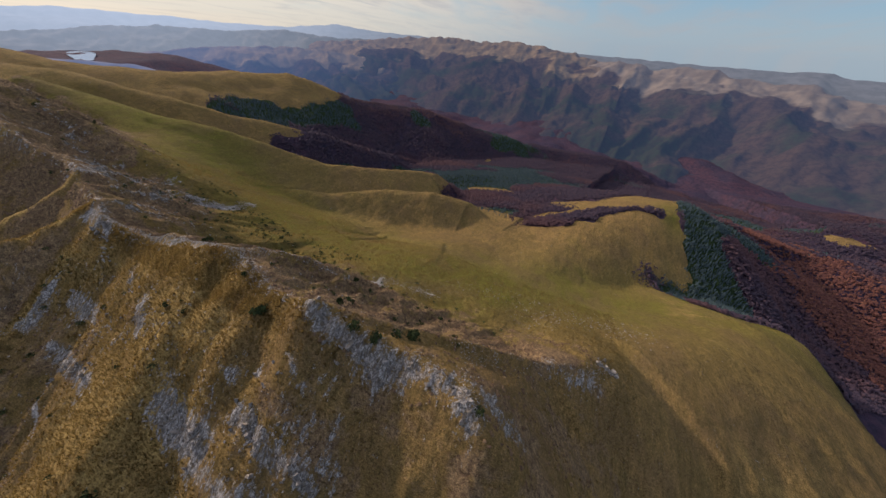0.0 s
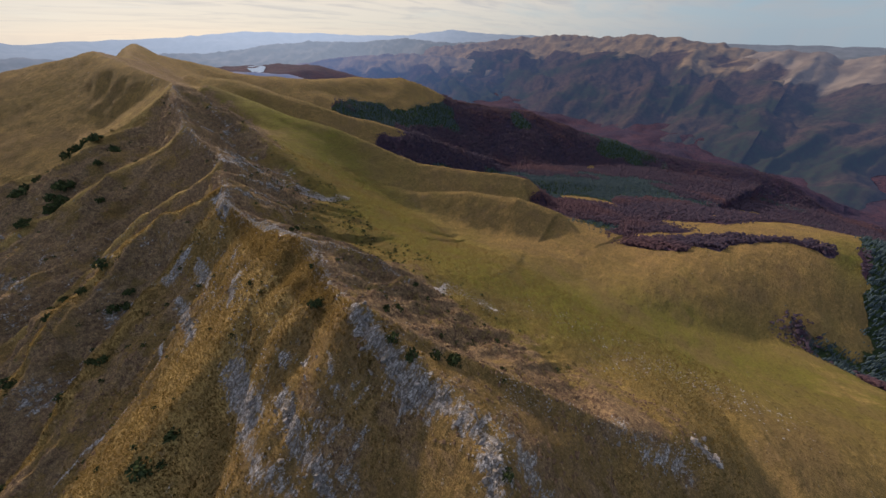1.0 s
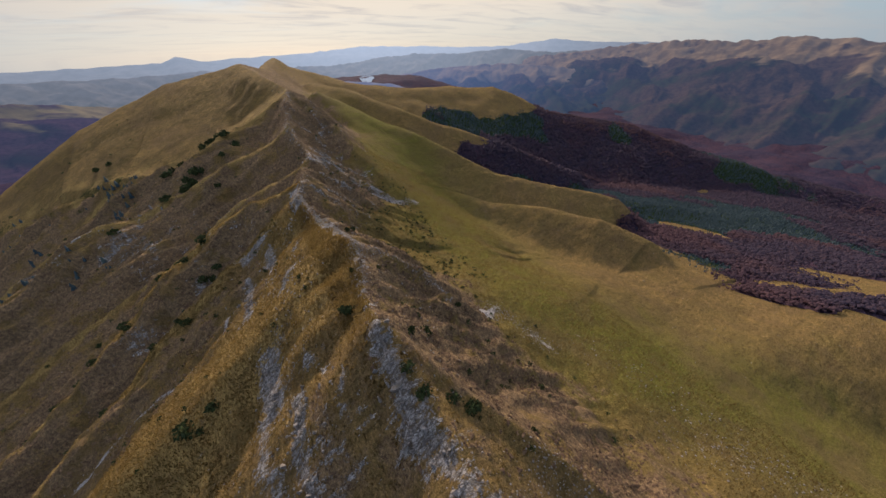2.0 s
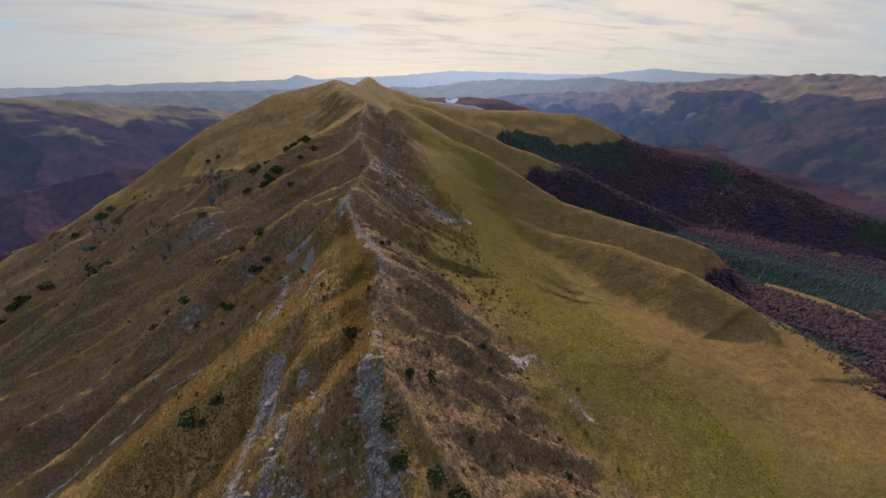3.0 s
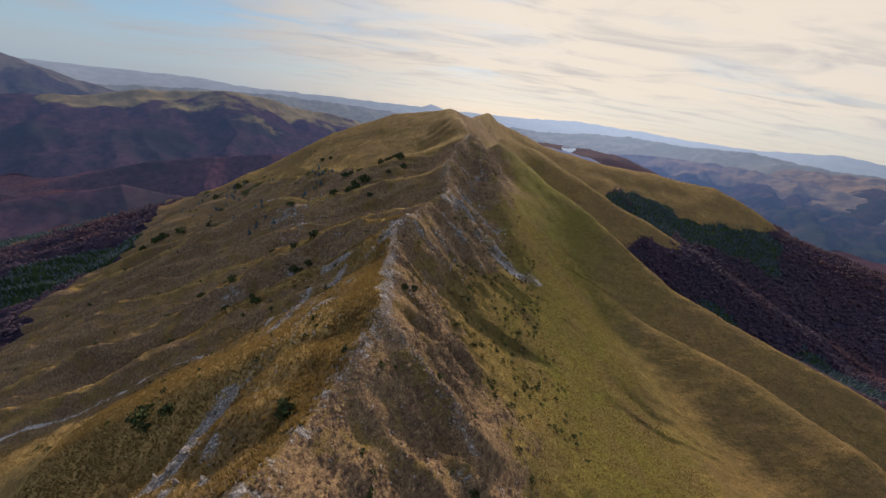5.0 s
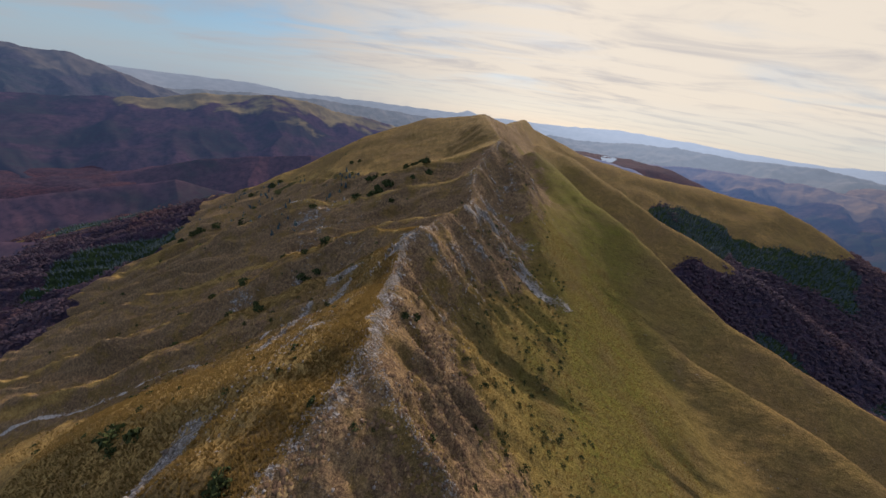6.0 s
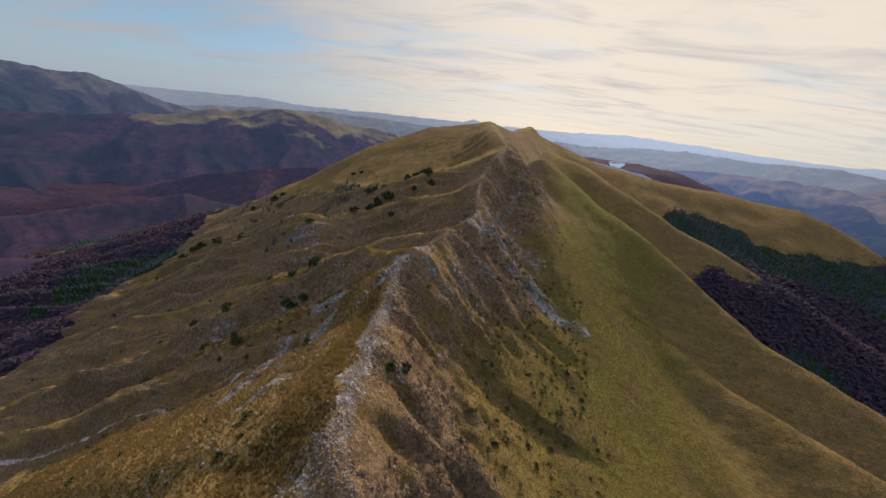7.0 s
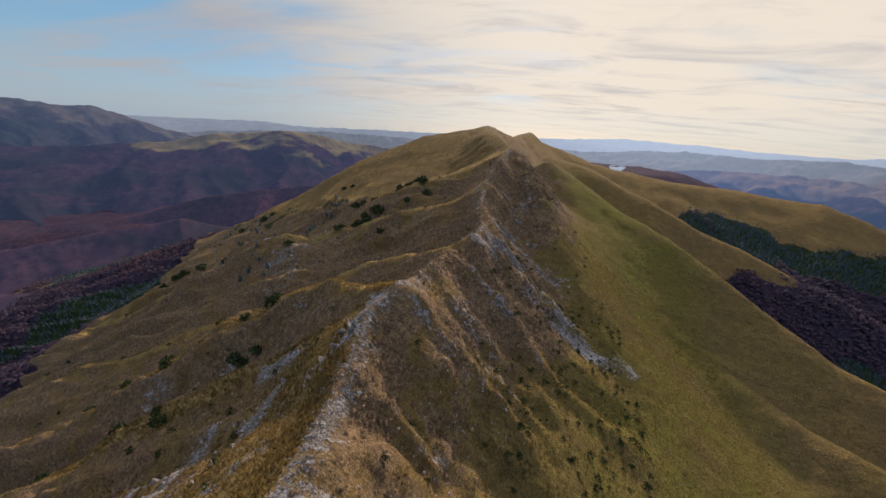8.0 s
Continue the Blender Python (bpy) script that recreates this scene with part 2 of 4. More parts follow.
    parts.append(-116 - 0.3 * np.maximum(0, np.hypot(x - 777, y - 2350) - 380))
    # the eastern spurs do not reach across the crest
    for i in range(13, 23):
        parts[i] = parts[i] - 3.0 * np.maximum(0, d - 6) * (side < 0) * step(y, 40, 120)
    z = np.stack(parts)
    top_z = z.max(axis=0)
    soft = 1.0 + 1.8 * step(np.abs(d), 15, 150)
    z = top_z + soft * np.log(np.exp((z - top_z) / soft).sum(axis=0))
    # gullies and ribs down the steep western side, lumps, terracettes and broken rock
    wside = (side < 0) * step(d, 3, 40) * (1 - step(far, 500, 900))
    off, over = along(BREAK_WEST, x, y)[:2]
    wside = wside * (1 - (over > 0) * step(off, 0, 8) * (y > 205))
    rib = ridged(x * 0.10 + 2 * bend, y - 0.14 * x + 3 * bend, 24, 2, 41)
    calm = (0.35 + 0.65 * step(y, 56, 84)) * (1 - 0.9 * np.exp(-(along(SPUR_GOLD, x, y - 8)[0] / 16.0) ** 2))
    z -= wside * calm * ((7.2 + 3.2 * step(d, 40, 110)) * (0.62 - rib * np.abs(rib)) + 4.4 * (0.66 - ridged(x * 0.15, y - 0.1 * x, 9.0, 3, 47)) - 1.3 * fbm(x, y, 7.0, 3, 49))
    eside = (side > 0) * step(y, -2, 30) * step(d, 1, 8) * (1 - step(d, 18, 34)) * near
    z -= eside * 4.4 * (0.70 - ridged(x * 0.24 + bend, y + 0.25 * x, 7.5, 3, 53, 0.45)) + eside * (1.5 * fbm(x, y, 4.0, 3, 59) + 1.2 * fbm(x, y, 9.0, 2, 58))
    z += 9.0 * step(far, 350, 900) * fbm(x, y, 150, 4, 61) + 0.9 * step(d, 10, 80) * fbm(x, y, 28, 4, 67)
    z += (0.35 * fbm(x, y, 3.2, 3, 71) + 0.6 * fbm(x, y, 8, 2, 73) * step(d, 2, 10)) * near
    return z


def spread(lo, hi, fine, rate, end_lo, end_hi):
    """Grid lines: evenly fine from lo to hi, wider and wider outside."""
    mid = list(np.arange(lo, hi, fine))
    out, gap, v = [], fine, mid[-1]
    while v < end_hi:
        gap *= rate
        v += gap
        out.append(v)
    back, gap, v = [], fine, lo
    while v > end_lo:
        gap *= rate
        v -= gap
        back.append(v)
    return np.array(back[::-1] + mid + out)


def sheet(name, xs, ys, zs, masks, material):
    """A grid mesh with named masks as attributes."""
    ny, nx = zs.shape
    gx, gy = np.meshgrid(xs, ys) if xs.ndim == 1 else (xs, ys)
    me = bpy.data.meshes.new(name)
    me.vertices.add(nx * ny)
    me.vertices.foreach_set("co", np.stack([gx, gy, zs], axis=-1).astype(np.float32).ravel())
    i = (np.arange(ny - 1)[:, None] * nx + np.arange(nx - 1)[None, :]).ravel()
    quads = np.stack([i, i + 1, i + nx + 1, i + nx], axis=-1).astype(np.int32)
    me.loops.add(quads.size)
    me.loops.foreach_set("vertex_index", quads.ravel())
    me.polygons.add(len(quads))
    me.polygons.foreach_set("loop_start", np.arange(len(quads), dtype=np.int32) * 4)
    me.polygons.foreach_set("use_smooth", np.ones(len(quads), dtype=bool))
    me.update(calc_edges=True)
    for key, v in masks.items():
        a = me.attributes.new(key, "FLOAT", "POINT")
        a.data.foreach_set("value", v.astype(np.float32).ravel())
    me.materials.append(material)
    return new(name, me)


def material(name):
    m = bpy.data.materials.new(name)
    m.use_nodes = True
    return m, Nodes(m.node_tree)


def finish(n, color, rough, normal=None, spec=0.25, glow=None):
    s = n.add("ShaderNodeBsdfPrincipled")
    n.put(s.inputs["Base Color"], color)
    n.put(s.inputs["Roughness"], rough)
    s.inputs["Specular IOR Level"].default_value = spec
    if normal is not None:
        n.link(normal, s.inputs["Normal"])
    if glow is not None:
        s.inputs["Emission Color"].default_value = (*glow[0], 1)
        n.put(s.inputs["Emission Strength"], glow[1])
    n.link(s.outputs[0], n.add("ShaderNodeOutputMaterial").inputs[0])


# ---------------------------------------------------------------- materials
def ground_material():
    m, n = material("mountain_ground")
    at = n.add("ShaderNodeNewGeometry").outputs["Position"]
    big = n.noise(at, 0.021, 5.0, 0.6)
    mid = n.noise(at, 0.16, 5.0, 0.65)
    small = n.noise(at, 0.9, 5.0, 0.7)
    fine = n.noise(at, 4.5, 4.0, 0.7)
    tuft = n.noise(n.stretch(at, 1.0, 0.35, 0.5, 20), 2.2, 3.0, 0.7)
    gold = n.mix(n.ramp(mid, 0.35, 0.68), (0.186, 0.118, 0.046), (0.116, 0.076, 0.036))
    gold = n.mix(n.ramp(tuft, 0.4, 0.75, 0, 0.6), gold, (0.255, 0.170, 0.062))
    olive = n.mix(n.ramp(small, 0.35, 0.7), (0.092, 0.094, 0.018), (0.140, 0.118, 0.028))
    grass = n.mix(n.math("MULTIPLY", n.attr("green"), n.ramp(big, 0.3, 0.7, 0.8, 1.0)), gold, olive)
    # paler and darker streaks down the slope, and a scatter of dark tussocks
    streak = n.noise(n.stretch(at, 0.25, 1.0, 0.4, -8), 0.22, 5.0, 0.65)
    grass = n.mix(n.ramp(streak, 0.42, 0.68, 0.0, 0.5), grass, (0.105, 0.074, 0.028))
    grass = n.mix(n.ramp(n.noise(at, 1.7, 2.0, 0.6), 0.60, 0.70, 0.0, 0.55), grass, (0.060, 0.046, 0.016))
    grass = n.mix(n.ramp(n.noise(at, 0.045, 4.0, 0.6), 0.45, 0.68, 0.0, 0.5), grass, (0.120, 0.078, 0.042))
    speck = n.noise(n.stretch(at, 0.5, 1.0, 0.5, -15), 0.75, 6.0, 0.75)
    grass = n.mix(n.ramp(speck, 0.46, 0.64, 0.0, 0.65), grass, (0.074, 0.055, 0.022))
    grass = n.mix(n.ramp(n.noise(at, 2.6, 3.0, 0.7), 0.64, 0.72, 0.0, 0.6), grass, (0.27, 0.21, 0.11))
    # pale dry grass with the sunlight of crests and spurs painted into its colour
    sunlit_straw = n.mix(n.ramp(tuft, 0.35, 0.7), (0.190, 0.124, 0.044), (0.290, 0.198, 0.078))
    sunlit_straw = n.mix(n.ramp(speck, 0.48, 0.68, 0.0, 0.6), sunlit_straw, (0.110, 0.072, 0.030))
    grass = n.mix(n.math("MULTIPLY", n.ramp(n.math("ADD", n.attr("sunlit_straw"), n.math("MULTIPLY", n.math("SUBTRACT", mid, 0.5), 0.8)), 0.25, 0.7), 0.9), grass, sunlit_straw)
    heath = n.mix(n.ramp(small, 0.38, 0.62), (0.092, 0.060, 0.040), (0.190, 0.128, 0.072))
    heath = n.mix(n.ramp(fine, 0.5, 0.75, 0, 0.6), heath, (0.225, 0.158, 0.082))
    h = n.ramp(n.math("ADD", n.attr("heath"), n.math("MULTIPLY", n.math("SUBTRACT", n.noise(at, 0.11, 6.0, 0.7), 0.5), 2.6)), 0.36, 0.72)
    c = n.mix(h, grass, heath)
    scrub = n.ramp(n.math("ADD", n.attr("scrub"), n.math("MULTIPLY", n.math("SUBTRACT", small, 0.5), 1.2)), 0.45, 0.75)
    c = n.mix(scrub, c, (0.035, 0.038, 0.014))
    # bare limestone where the rock mask and its broken pattern agree
    crack = n.noise(n.stretch(at, 1.0, 1.0, 0.35), 0.55, 7.0, 0.72, 0.4)
    drip = n.noise(n.stretch(at, 0.16, 1.0, 0.16, 6), 0.9, 6.0, 0.7, 0.25)
    crack = n.math("ADD", n.math("MULTIPLY", crack, 0.5), n.math("MULTIPLY", drip, 0.5))
    chip_mask = n.noise(at, 1.3, 5.0, 0.75)
    r = n.ramp(n.math("ADD", n.attr("rock"), n.math("MULTIPLY", n.math("ADD", n.math("SUBTRACT", crack, 0.5), n.math("MULTIPLY", n.math("SUBTRACT", chip_mask, 0.5), 0.5)), 3.4)), 0.46, 0.66)
    rubble = n.add("ShaderNodeTexVoronoi", feature="DISTANCE_TO_EDGE")
    n.put(rubble.inputs["Vector"], n.stretch(at, 0.40, 1.0, 0.40, 6))
    rubble.inputs["Scale"].default_value = 1.9
    chip = n.noise(n.stretch(at, 0.45, 1.0, 0.45, 6), 2.1, 6.0, 0.75, 0.3)
    stone = n.mix(n.ramp(chip, 0.36, 0.62), (0.11, 0.102, 0.102), (0.37, 0.350, 0.344))
    stone = n.mix(n.ramp(rubble.outputs["Distance"], 0.0, 0.10, 0.8, 0.0), stone, (0.060, 0.050, 0.044))
    stone = n.mix(n.ramp(crack, 0.38, 0.56, 0.85, 0.0), stone, (0.075, 0.064, 0.062))
    stone = n.mix(n.ramp(n.noise(n.stretch(at, 0.3, 1.0, 0.3, 6), 2.6, 5.0, 0.7, 0.3), 0.46, 0.62, 0.0, 0.75), stone, (0.105, 0.080, 0.050))
    c = n.mix(r, c, stone)
    pebble = n.ramp(n.math("ADD", n.attr("scree"), n.math("MULTIPLY", n.math("SUBTRACT", small, 0.5), 0.9)), 0.45, 0.65)
    c = n.mix(pebble, c, n.mix(fine, (0.22, 0.20, 0.19), (0.42, 0.39, 0.37)))
    # autumn beech wood, tinted purple-blue in place of distance haze, and dark conifers beyond
    leaf = n.mix(n.ramp(n.noise(at, 0.012, 4.0, 0.6), 0.35, 0.65), (0.040, 0.030, 0.050), (0.058, 0.031, 0.044))
    leaf = n.mix(n.ramp(n.noise(at, 0.11, 4.0, 0.7), 0.35, 0.7), leaf, (0.020, 0.019, 0.034))
    pine = n.mix(n.ramp(n.noise(at, 0.12, 4.0, 0.7), 0.4, 0.7), (0.014, 0.024, 0.012), (0.030, 0.044, 0.018))
    wood = n.mix(n.ramp(n.math("ADD", n.attr("conifer"), n.math("MULTIPLY", n.math("SUBTRACT", mid, 0.5), 0.9)), 0.4, 0.6), leaf, pine)
    w = n.ramp(n.math("ADD", n.attr("wood"), n.math("MULTIPLY", n.math("SUBTRACT", mid, 0.5), 0.7)), 0.42, 0.58)
    c = n.mix(w, c, wood)
    grit = n.noise(n.stretch(at, 1.0, 0.6, 0.6, 12), 3.2, 5.0, 0.75)
    c = n.mix(1.0, c, n.ramp(n.math("ADD", n.math("MULTIPLY", fine, 0.5), n.math("MULTIPLY", grit, 0.5)), 0.38, 0.62, 0.64, 1.36), "MULTIPLY")
    normal = n.bump(n.math("ADD", crack, n.math("MULTIPLY", small, 0.9)), 1.3, 0.7)
    normal = n.bump(n.math("ADD", fine, n.math("MULTIPLY", tuft, 1.0)), 0.26, 0.75, normal)
    finish(n, c, n.mix(r, (0.95, 0.95, 0.95), (0.8, 0.8, 0.8)), normal, 0.02)
    return m


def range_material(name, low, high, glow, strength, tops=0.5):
    """A far mountain range: woods below, bare grass above, with a painted blue glow for the haze of kilometres of air.
    """
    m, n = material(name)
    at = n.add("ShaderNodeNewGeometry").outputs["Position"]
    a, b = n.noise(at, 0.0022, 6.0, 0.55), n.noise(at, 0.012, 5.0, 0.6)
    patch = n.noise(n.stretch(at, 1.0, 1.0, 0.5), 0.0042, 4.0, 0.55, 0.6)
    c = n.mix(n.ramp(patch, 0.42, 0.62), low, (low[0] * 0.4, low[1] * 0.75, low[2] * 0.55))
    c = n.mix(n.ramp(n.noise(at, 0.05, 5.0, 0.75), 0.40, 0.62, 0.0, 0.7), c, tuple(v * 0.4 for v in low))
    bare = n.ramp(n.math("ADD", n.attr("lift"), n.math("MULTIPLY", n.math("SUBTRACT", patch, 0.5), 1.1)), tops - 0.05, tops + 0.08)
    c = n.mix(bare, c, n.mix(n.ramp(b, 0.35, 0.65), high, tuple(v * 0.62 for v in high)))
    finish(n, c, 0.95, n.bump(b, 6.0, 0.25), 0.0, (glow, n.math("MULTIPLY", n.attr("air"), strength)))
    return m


GROUND = ground_material()

# ---------------------------------------------------------------- the ground, one sheet to the horizon
xs = spread(-62, 98, 0.66, 1.021, -4700, 4700)
ys = spread(-32, 205, 0.70, 1.021, -4700, 4700)
gx, gy = np.meshgrid(xs, ys)
gz = relief(gx, gy)
# the open eastern slopes are one smooth, filled flank: even out the hollows between the spurs' roots
def filled(z, rounds, reach):
    k = np.exp(-0.5 * (np.arange(-3 * reach, 3 * reach + 1) / reach) ** 2)
    k /= k.sum()
    for _ in range(rounds):
        e = np.pad(z, 3 * reach, mode="edge")
        e = np.apply_along_axis(np.convolve, 0, e, k, mode="valid")
        e = np.apply_along_axis(np.convolve, 1, e, k, mode="valid")
        z = np.maximum(z, e)
    return e * 0.6 + z * 0.4


def lookup(field, ax, ay, x, y):
    """Bilinear look-up in a grid over ax, ay."""
    i = np.clip(np.searchsorted(ax, x) - 1, 0, len(ax) - 2)
    j = np.clip(np.searchsorted(ay, y) - 1, 0, len(ay) - 2)
    u, v = np.clip((x - ax[i]) / (ax[i + 1] - ax[i]), 0, 1), np.clip((y - ay[j]) / (ay[j + 1] - ay[j]), 0, 1)
    return (field[j, i] * (1 - u) + field[j, i + 1] * u) * (1 - v) + (field[j + 1, i] * (1 - u) + field[j + 1, i + 1] * u) * v


ax, ay = np.arange(-20, 480, 5.0), np.arange(-220, 840, 5.0)
flank = filled(relief(*np.meshgrid(ax, ay)), 1, 3)
d, side, top, run = along(CREST, gx, gy)
share = (side > 0) * step(d, 34, 58) * (1 - step(d, 68, 105)) * (1 - step(gy, 520, 700)) * step(gy, -120, -40)
gz = gz + (lookup(flank, ax, ay, gx, gy) - gz + 0.30 * fbm(gx, gy, 3.5, 3, 71) + 0.8 * fbm(gx, gy, 16, 3, 75)) * share
sx, sy = np.gradient(gz, xs, axis=1), np.gradient(gz, ys, axis=0)
steep = np.hypot(sx, sy)
wob = fbm(gx, gy, 30, 4, 83)
far = np.hypot(gx - 20, gy - 20)


def woodland(x, y, z):
    """Where the valleys are wooded: 0 open to 1 wood; and the share of conifers."""
    w = fbm(x, y, 70, 4, 83)
    r = np.hypot(x - 20, y - 20)
    open_south = step(y, 300, 470)
    wood = step(-z + 16 * w, 72 - 20 * open_south * (1 - step(x, 620, 800)), 88 - 20 * open_south * (1 - step(x, 620, 800))) * step(r, 190, 240)
    wood = np.where(x < 0, step(-z + 20 * w + 0.02 * x, 100, 112), wood)
    wood = wood * (1 - (1 - step(np.hypot(x - 560, y + 150), 40, 90)) * 0.8)
    wood = wood * (1 - step(fbm(x, y, 150, 4, 99), 0.36, 0.56) * (r < 800))
    wood = np.maximum(wood, step(r, 1100, 1300))
    strip = along([(250, 28, 0), (270, 2, 0), (290, -24, 0), (314, -64, 0)], x, y)[0]
    wood = np.maximum(wood, 1 - step(strip + 14 * w + 7 * fbm(x, y, 16, 2, 105), 9, 15))
    wood = np.maximum(wood, step(x + 12 * w, 186, 198) * step(-y - 0.06 * (x - 190) + 14 * w + 5 * fbm(x, y, 14, 2, 107), 80, 88) * (x < 420))
    wood = np.maximum(wood, (1 - step(np.hypot((x - 320) / 1.6, y - 470) + 30 * w, 34, 60)) * (z < -20))
    wood = np.maximum(wood, step(x + 22 * w, 318, 336) * step(y, 240, 260) * (1 - step(y, 400, 440)))
    wood = np.maximum(wood, step(-z + 16 * w, 50, 62) * step(x, 120, 135) * step(y, 222, 235) * (1 - step(y, 370, 385)))
    pines = fbm(x, y, 170, 3, 91) + 0.5 * np.exp(-((x - 470) / 110) ** 2 - ((y - 150) / 60) ** 2) + 0.6 * np.exp(-((x - 420) / 150) ** 2 - ((y - 480) / 70) ** 2) \
        + 0.6 * np.exp(-((x + 400) / 60) ** 2 - ((y - 430) / 50) ** 2) + 0.5 * np.exp(-((x - 255) / 40) ** 2 - ((y + 130) / 26) ** 2) + 0.7 * np.exp(-((x - 258) / 34) ** 2 - ((y - 72) / 30) ** 2)
    pines = pines - 0.6 * (1 - step(strip, 15, 40))
    return wood, step(pines, 0.12, 0.32) * (1 - step(r, 850, 1100))


def near_line(line, x, y, width, shift=0.0):
    return np.exp(-(along([(px, py, 0) for px, py in line], x + shift, y + shift)[0] / width) ** 2)


masks = {}
rag = fbm(gx, gy, 9, 4, 85)
crest_rock = np.exp(-(d / 2.6) ** 2) * step(gy, 25, 60) * (1 - step(gy, 112, 150)) * 0.62
crest_rock = np.maximum(crest_rock, np.exp(-(d / 4.0) ** 2) * step(gy, 145, 160) * 0.40 * (1 - step(gy, 240, 300)))
crest_rock = np.maximum(crest_rock, near_line([(25, 38), (26.5, 19), (30, 8), (27, -2)], gx, gy, 2.6, 1.5 * rag) * 0.62)
# cliff bands, slabs and rims of the western face: line, width, strength
CRAGS = [([(4.5, 58), (3.8, 54), (3.8, 47)], 3.4, 0.95), ([(8.7, 42), (7.9, 34), (7.5, 26)], 2.2, 0.80), ([(1.6, 47), (1, 38), (3, 30)], 2.2, 0.68), ([(24.9, 37), (24.6, 32), (24.8, 27)], 2.2, 0.95),
         ([(24, 26.5), (22.9, 22.5), (24.6, 20)], 2.6, 0.90), ([(26, 19), (26.2, 14), (26, 9), (23.6, 5)], 2.2, 0.88), ([(15, 77), (11, 74)], 1.9, 0.88), ([(28.8, 66), (26.9, 80), (24.2, 92)], 2.3, 0.76),
         ([(21.8, 109), (21.5, 101)], 2.4, 0.9), ([(0.8, 95), (0.6, 80)], 2.6, 0.80), ([(8.7, 100.5), (9, 92)], 2.0, 0.76), ([(14.6, 42), (12.8, 47.5)], 1.6, 0.66), ([(17.6, 36), (16, 33)], 1.4, 0.66),
         ([(8, 107), (2, 105), (-3, 109)], 2.6, 0.66), ([(-9, 112), (-16, 114)], 2.4, 0.6), ([(33.4, 147.5), (38, 150), (43, 156)], 3.2, 0.8), ([(18, 88), (15, 84)], 1.8, 0.62), ([(12, 62), (9, 60)], 1.2, 0.5)]
bands = np.maximum.reduce([near_line(line, gx, gy, width, 1.6 * rag) * strength for line, width, strength in CRAGS] + [
    near_line([(-44, 184), (-62, 178)], gx, gy, 3.4, 7 * rag) * 0.66,
    near_line([(-66, 190), (-84, 188)], gx, gy, 3.4, 7 * rag) * 0.66,
    near_line([(-92, 208), (-112, 214)], gx, gy, 4.0, 7 * rag) * 0.62,
    near_line([(-30, 172), (-48, 168)], gx, gy, 2.6, 6 * rag) * 0.58,
    near_line([(-22, 108), (-40, 112)], gx, gy, 4.0, 2 * rag) * 0.46,
    near_line([(37, 158), (46, 157), (58, 152), (66, 149)], gx, gy, 4.5, 3 * rag) * 0.66,
    near_line([(40, 172), (50, 170), (62, 167)], gx, gy, 6.0, 4 * rag) * 0.56,
    near_line([(30, 127), (38, 118), (44, 112)], gx, gy, 5.0, 3 * rag) * 0.40,
    near_line([(50, 192), (62, 220), (66, 250)], gx, gy, 12.0, 5 * rag) * (0.30 + 0.4 * rag),
    near_line([(53, -6), (55, -11), (60, -17)], gx, gy, 3.6, 2 * rag) * 0.62,
    near_line([(10, 26), (8, 44), (10, 60)], gx, gy, 15.0, 4 * rag) * (0.24 + 0.35 * rag) * (side < 0),
    near_line([(12, 78), (8, 96)], gx, gy, 12.0, 4 * rag) * (0.24 + 0.35 * rag) * (side < 0),
    near_line([(0, 130), (-30, 160), (-60, 195)], gx, gy, 22.0, 4 * rag) * (0.20 + 0.35 * rag) * (side < 0),
])
rib_rock = np.maximum.reduce([near_line([p[:2] for p in line[1:]], gx, gy, 1.3, 1.5 * rag) for line in EAST_RIBS]) * (0.36 + 0.5 * rag)
bands = np.maximum(bands, rib_rock)
crag = step(bands, 0.35, 0.7) * (far < 200) * (1 - step(gy, 50, 58) * (1 - step(d, 3, 6)))
gz = gz + crag * (1.5 * (ridged(gx * 0.35, gy, 3.6, 2, 95) - 0.62) + 0.35 * fbm(gx, gy, 2.0, 2, 97))
masks["rock"] = np.clip(np.maximum(crest_rock, bands) * (0.82 + 0.3 * step(steep, 0.6, 1.1)) + 0.10 * rag, 0, 1)
edge = 36 - 12 * step(gy, 66, 84) * (1 - step(gy, 128, 140)) + 16 * fbm(gx, gy, 40, 3, 87) + 12 * step(gy, 175, 230) - 14 * (1 - step(gy, -20, 40))
# golden lines of dry grass, drawn along the ribs like sunlit crests
ribs = np.maximum.reduce([np.exp(-(along(line, gx + 2 * rag, gy + 2 * rag)[0] / width) ** 2) for line, width in ((SPUR_GOLD, 20.0), (SPUR_KNOB, 2.6), (RIB_A, 2.4), (RIB_B, 2.4), (RIB_S, 2.4), (RIB_C, 3.0), (BREAK_WEST, 3.5))])
dB, sB = along(BREAK_WEST, gx, gy)[:2]
meadow = (sB > 0) * step(dB, 0, 5) * (gy > 215)
under = (side < 0) * (1 - step(d + 6 * rag, 12, 26)) * step(gy, 48, 58) * (1 - step(gy, 102, 116))
gold_west = np.clip(np.maximum(np.maximum(ribs, meadow), 0.85 * under) + 0.15 * step(wob, 0.15, 0.5) + 0.6 * step(gx + gy * 0.2, 22, 30) * (gy < 75) * (gy > 45), 0, 1)
masks["heath"] = np.clip(np.where(side > 0, (1 - step(d, edge - 14, edge + 4)) * (0.68 - 0.4 * step(gy, 420, 600)), (0.62 - 0.26 * (1 - step(gy, 55, 110)) * step(gx, -40, 0)) * (1 - gold_west)) + 0.08 * step(steep, 0.6, 1.0), 0, 1)
masks["heath"] *= 1 - 0.9 * (1 - step(gy + 0.5 * rag * 20, -26, -6)) * step(gx, 40, 60)
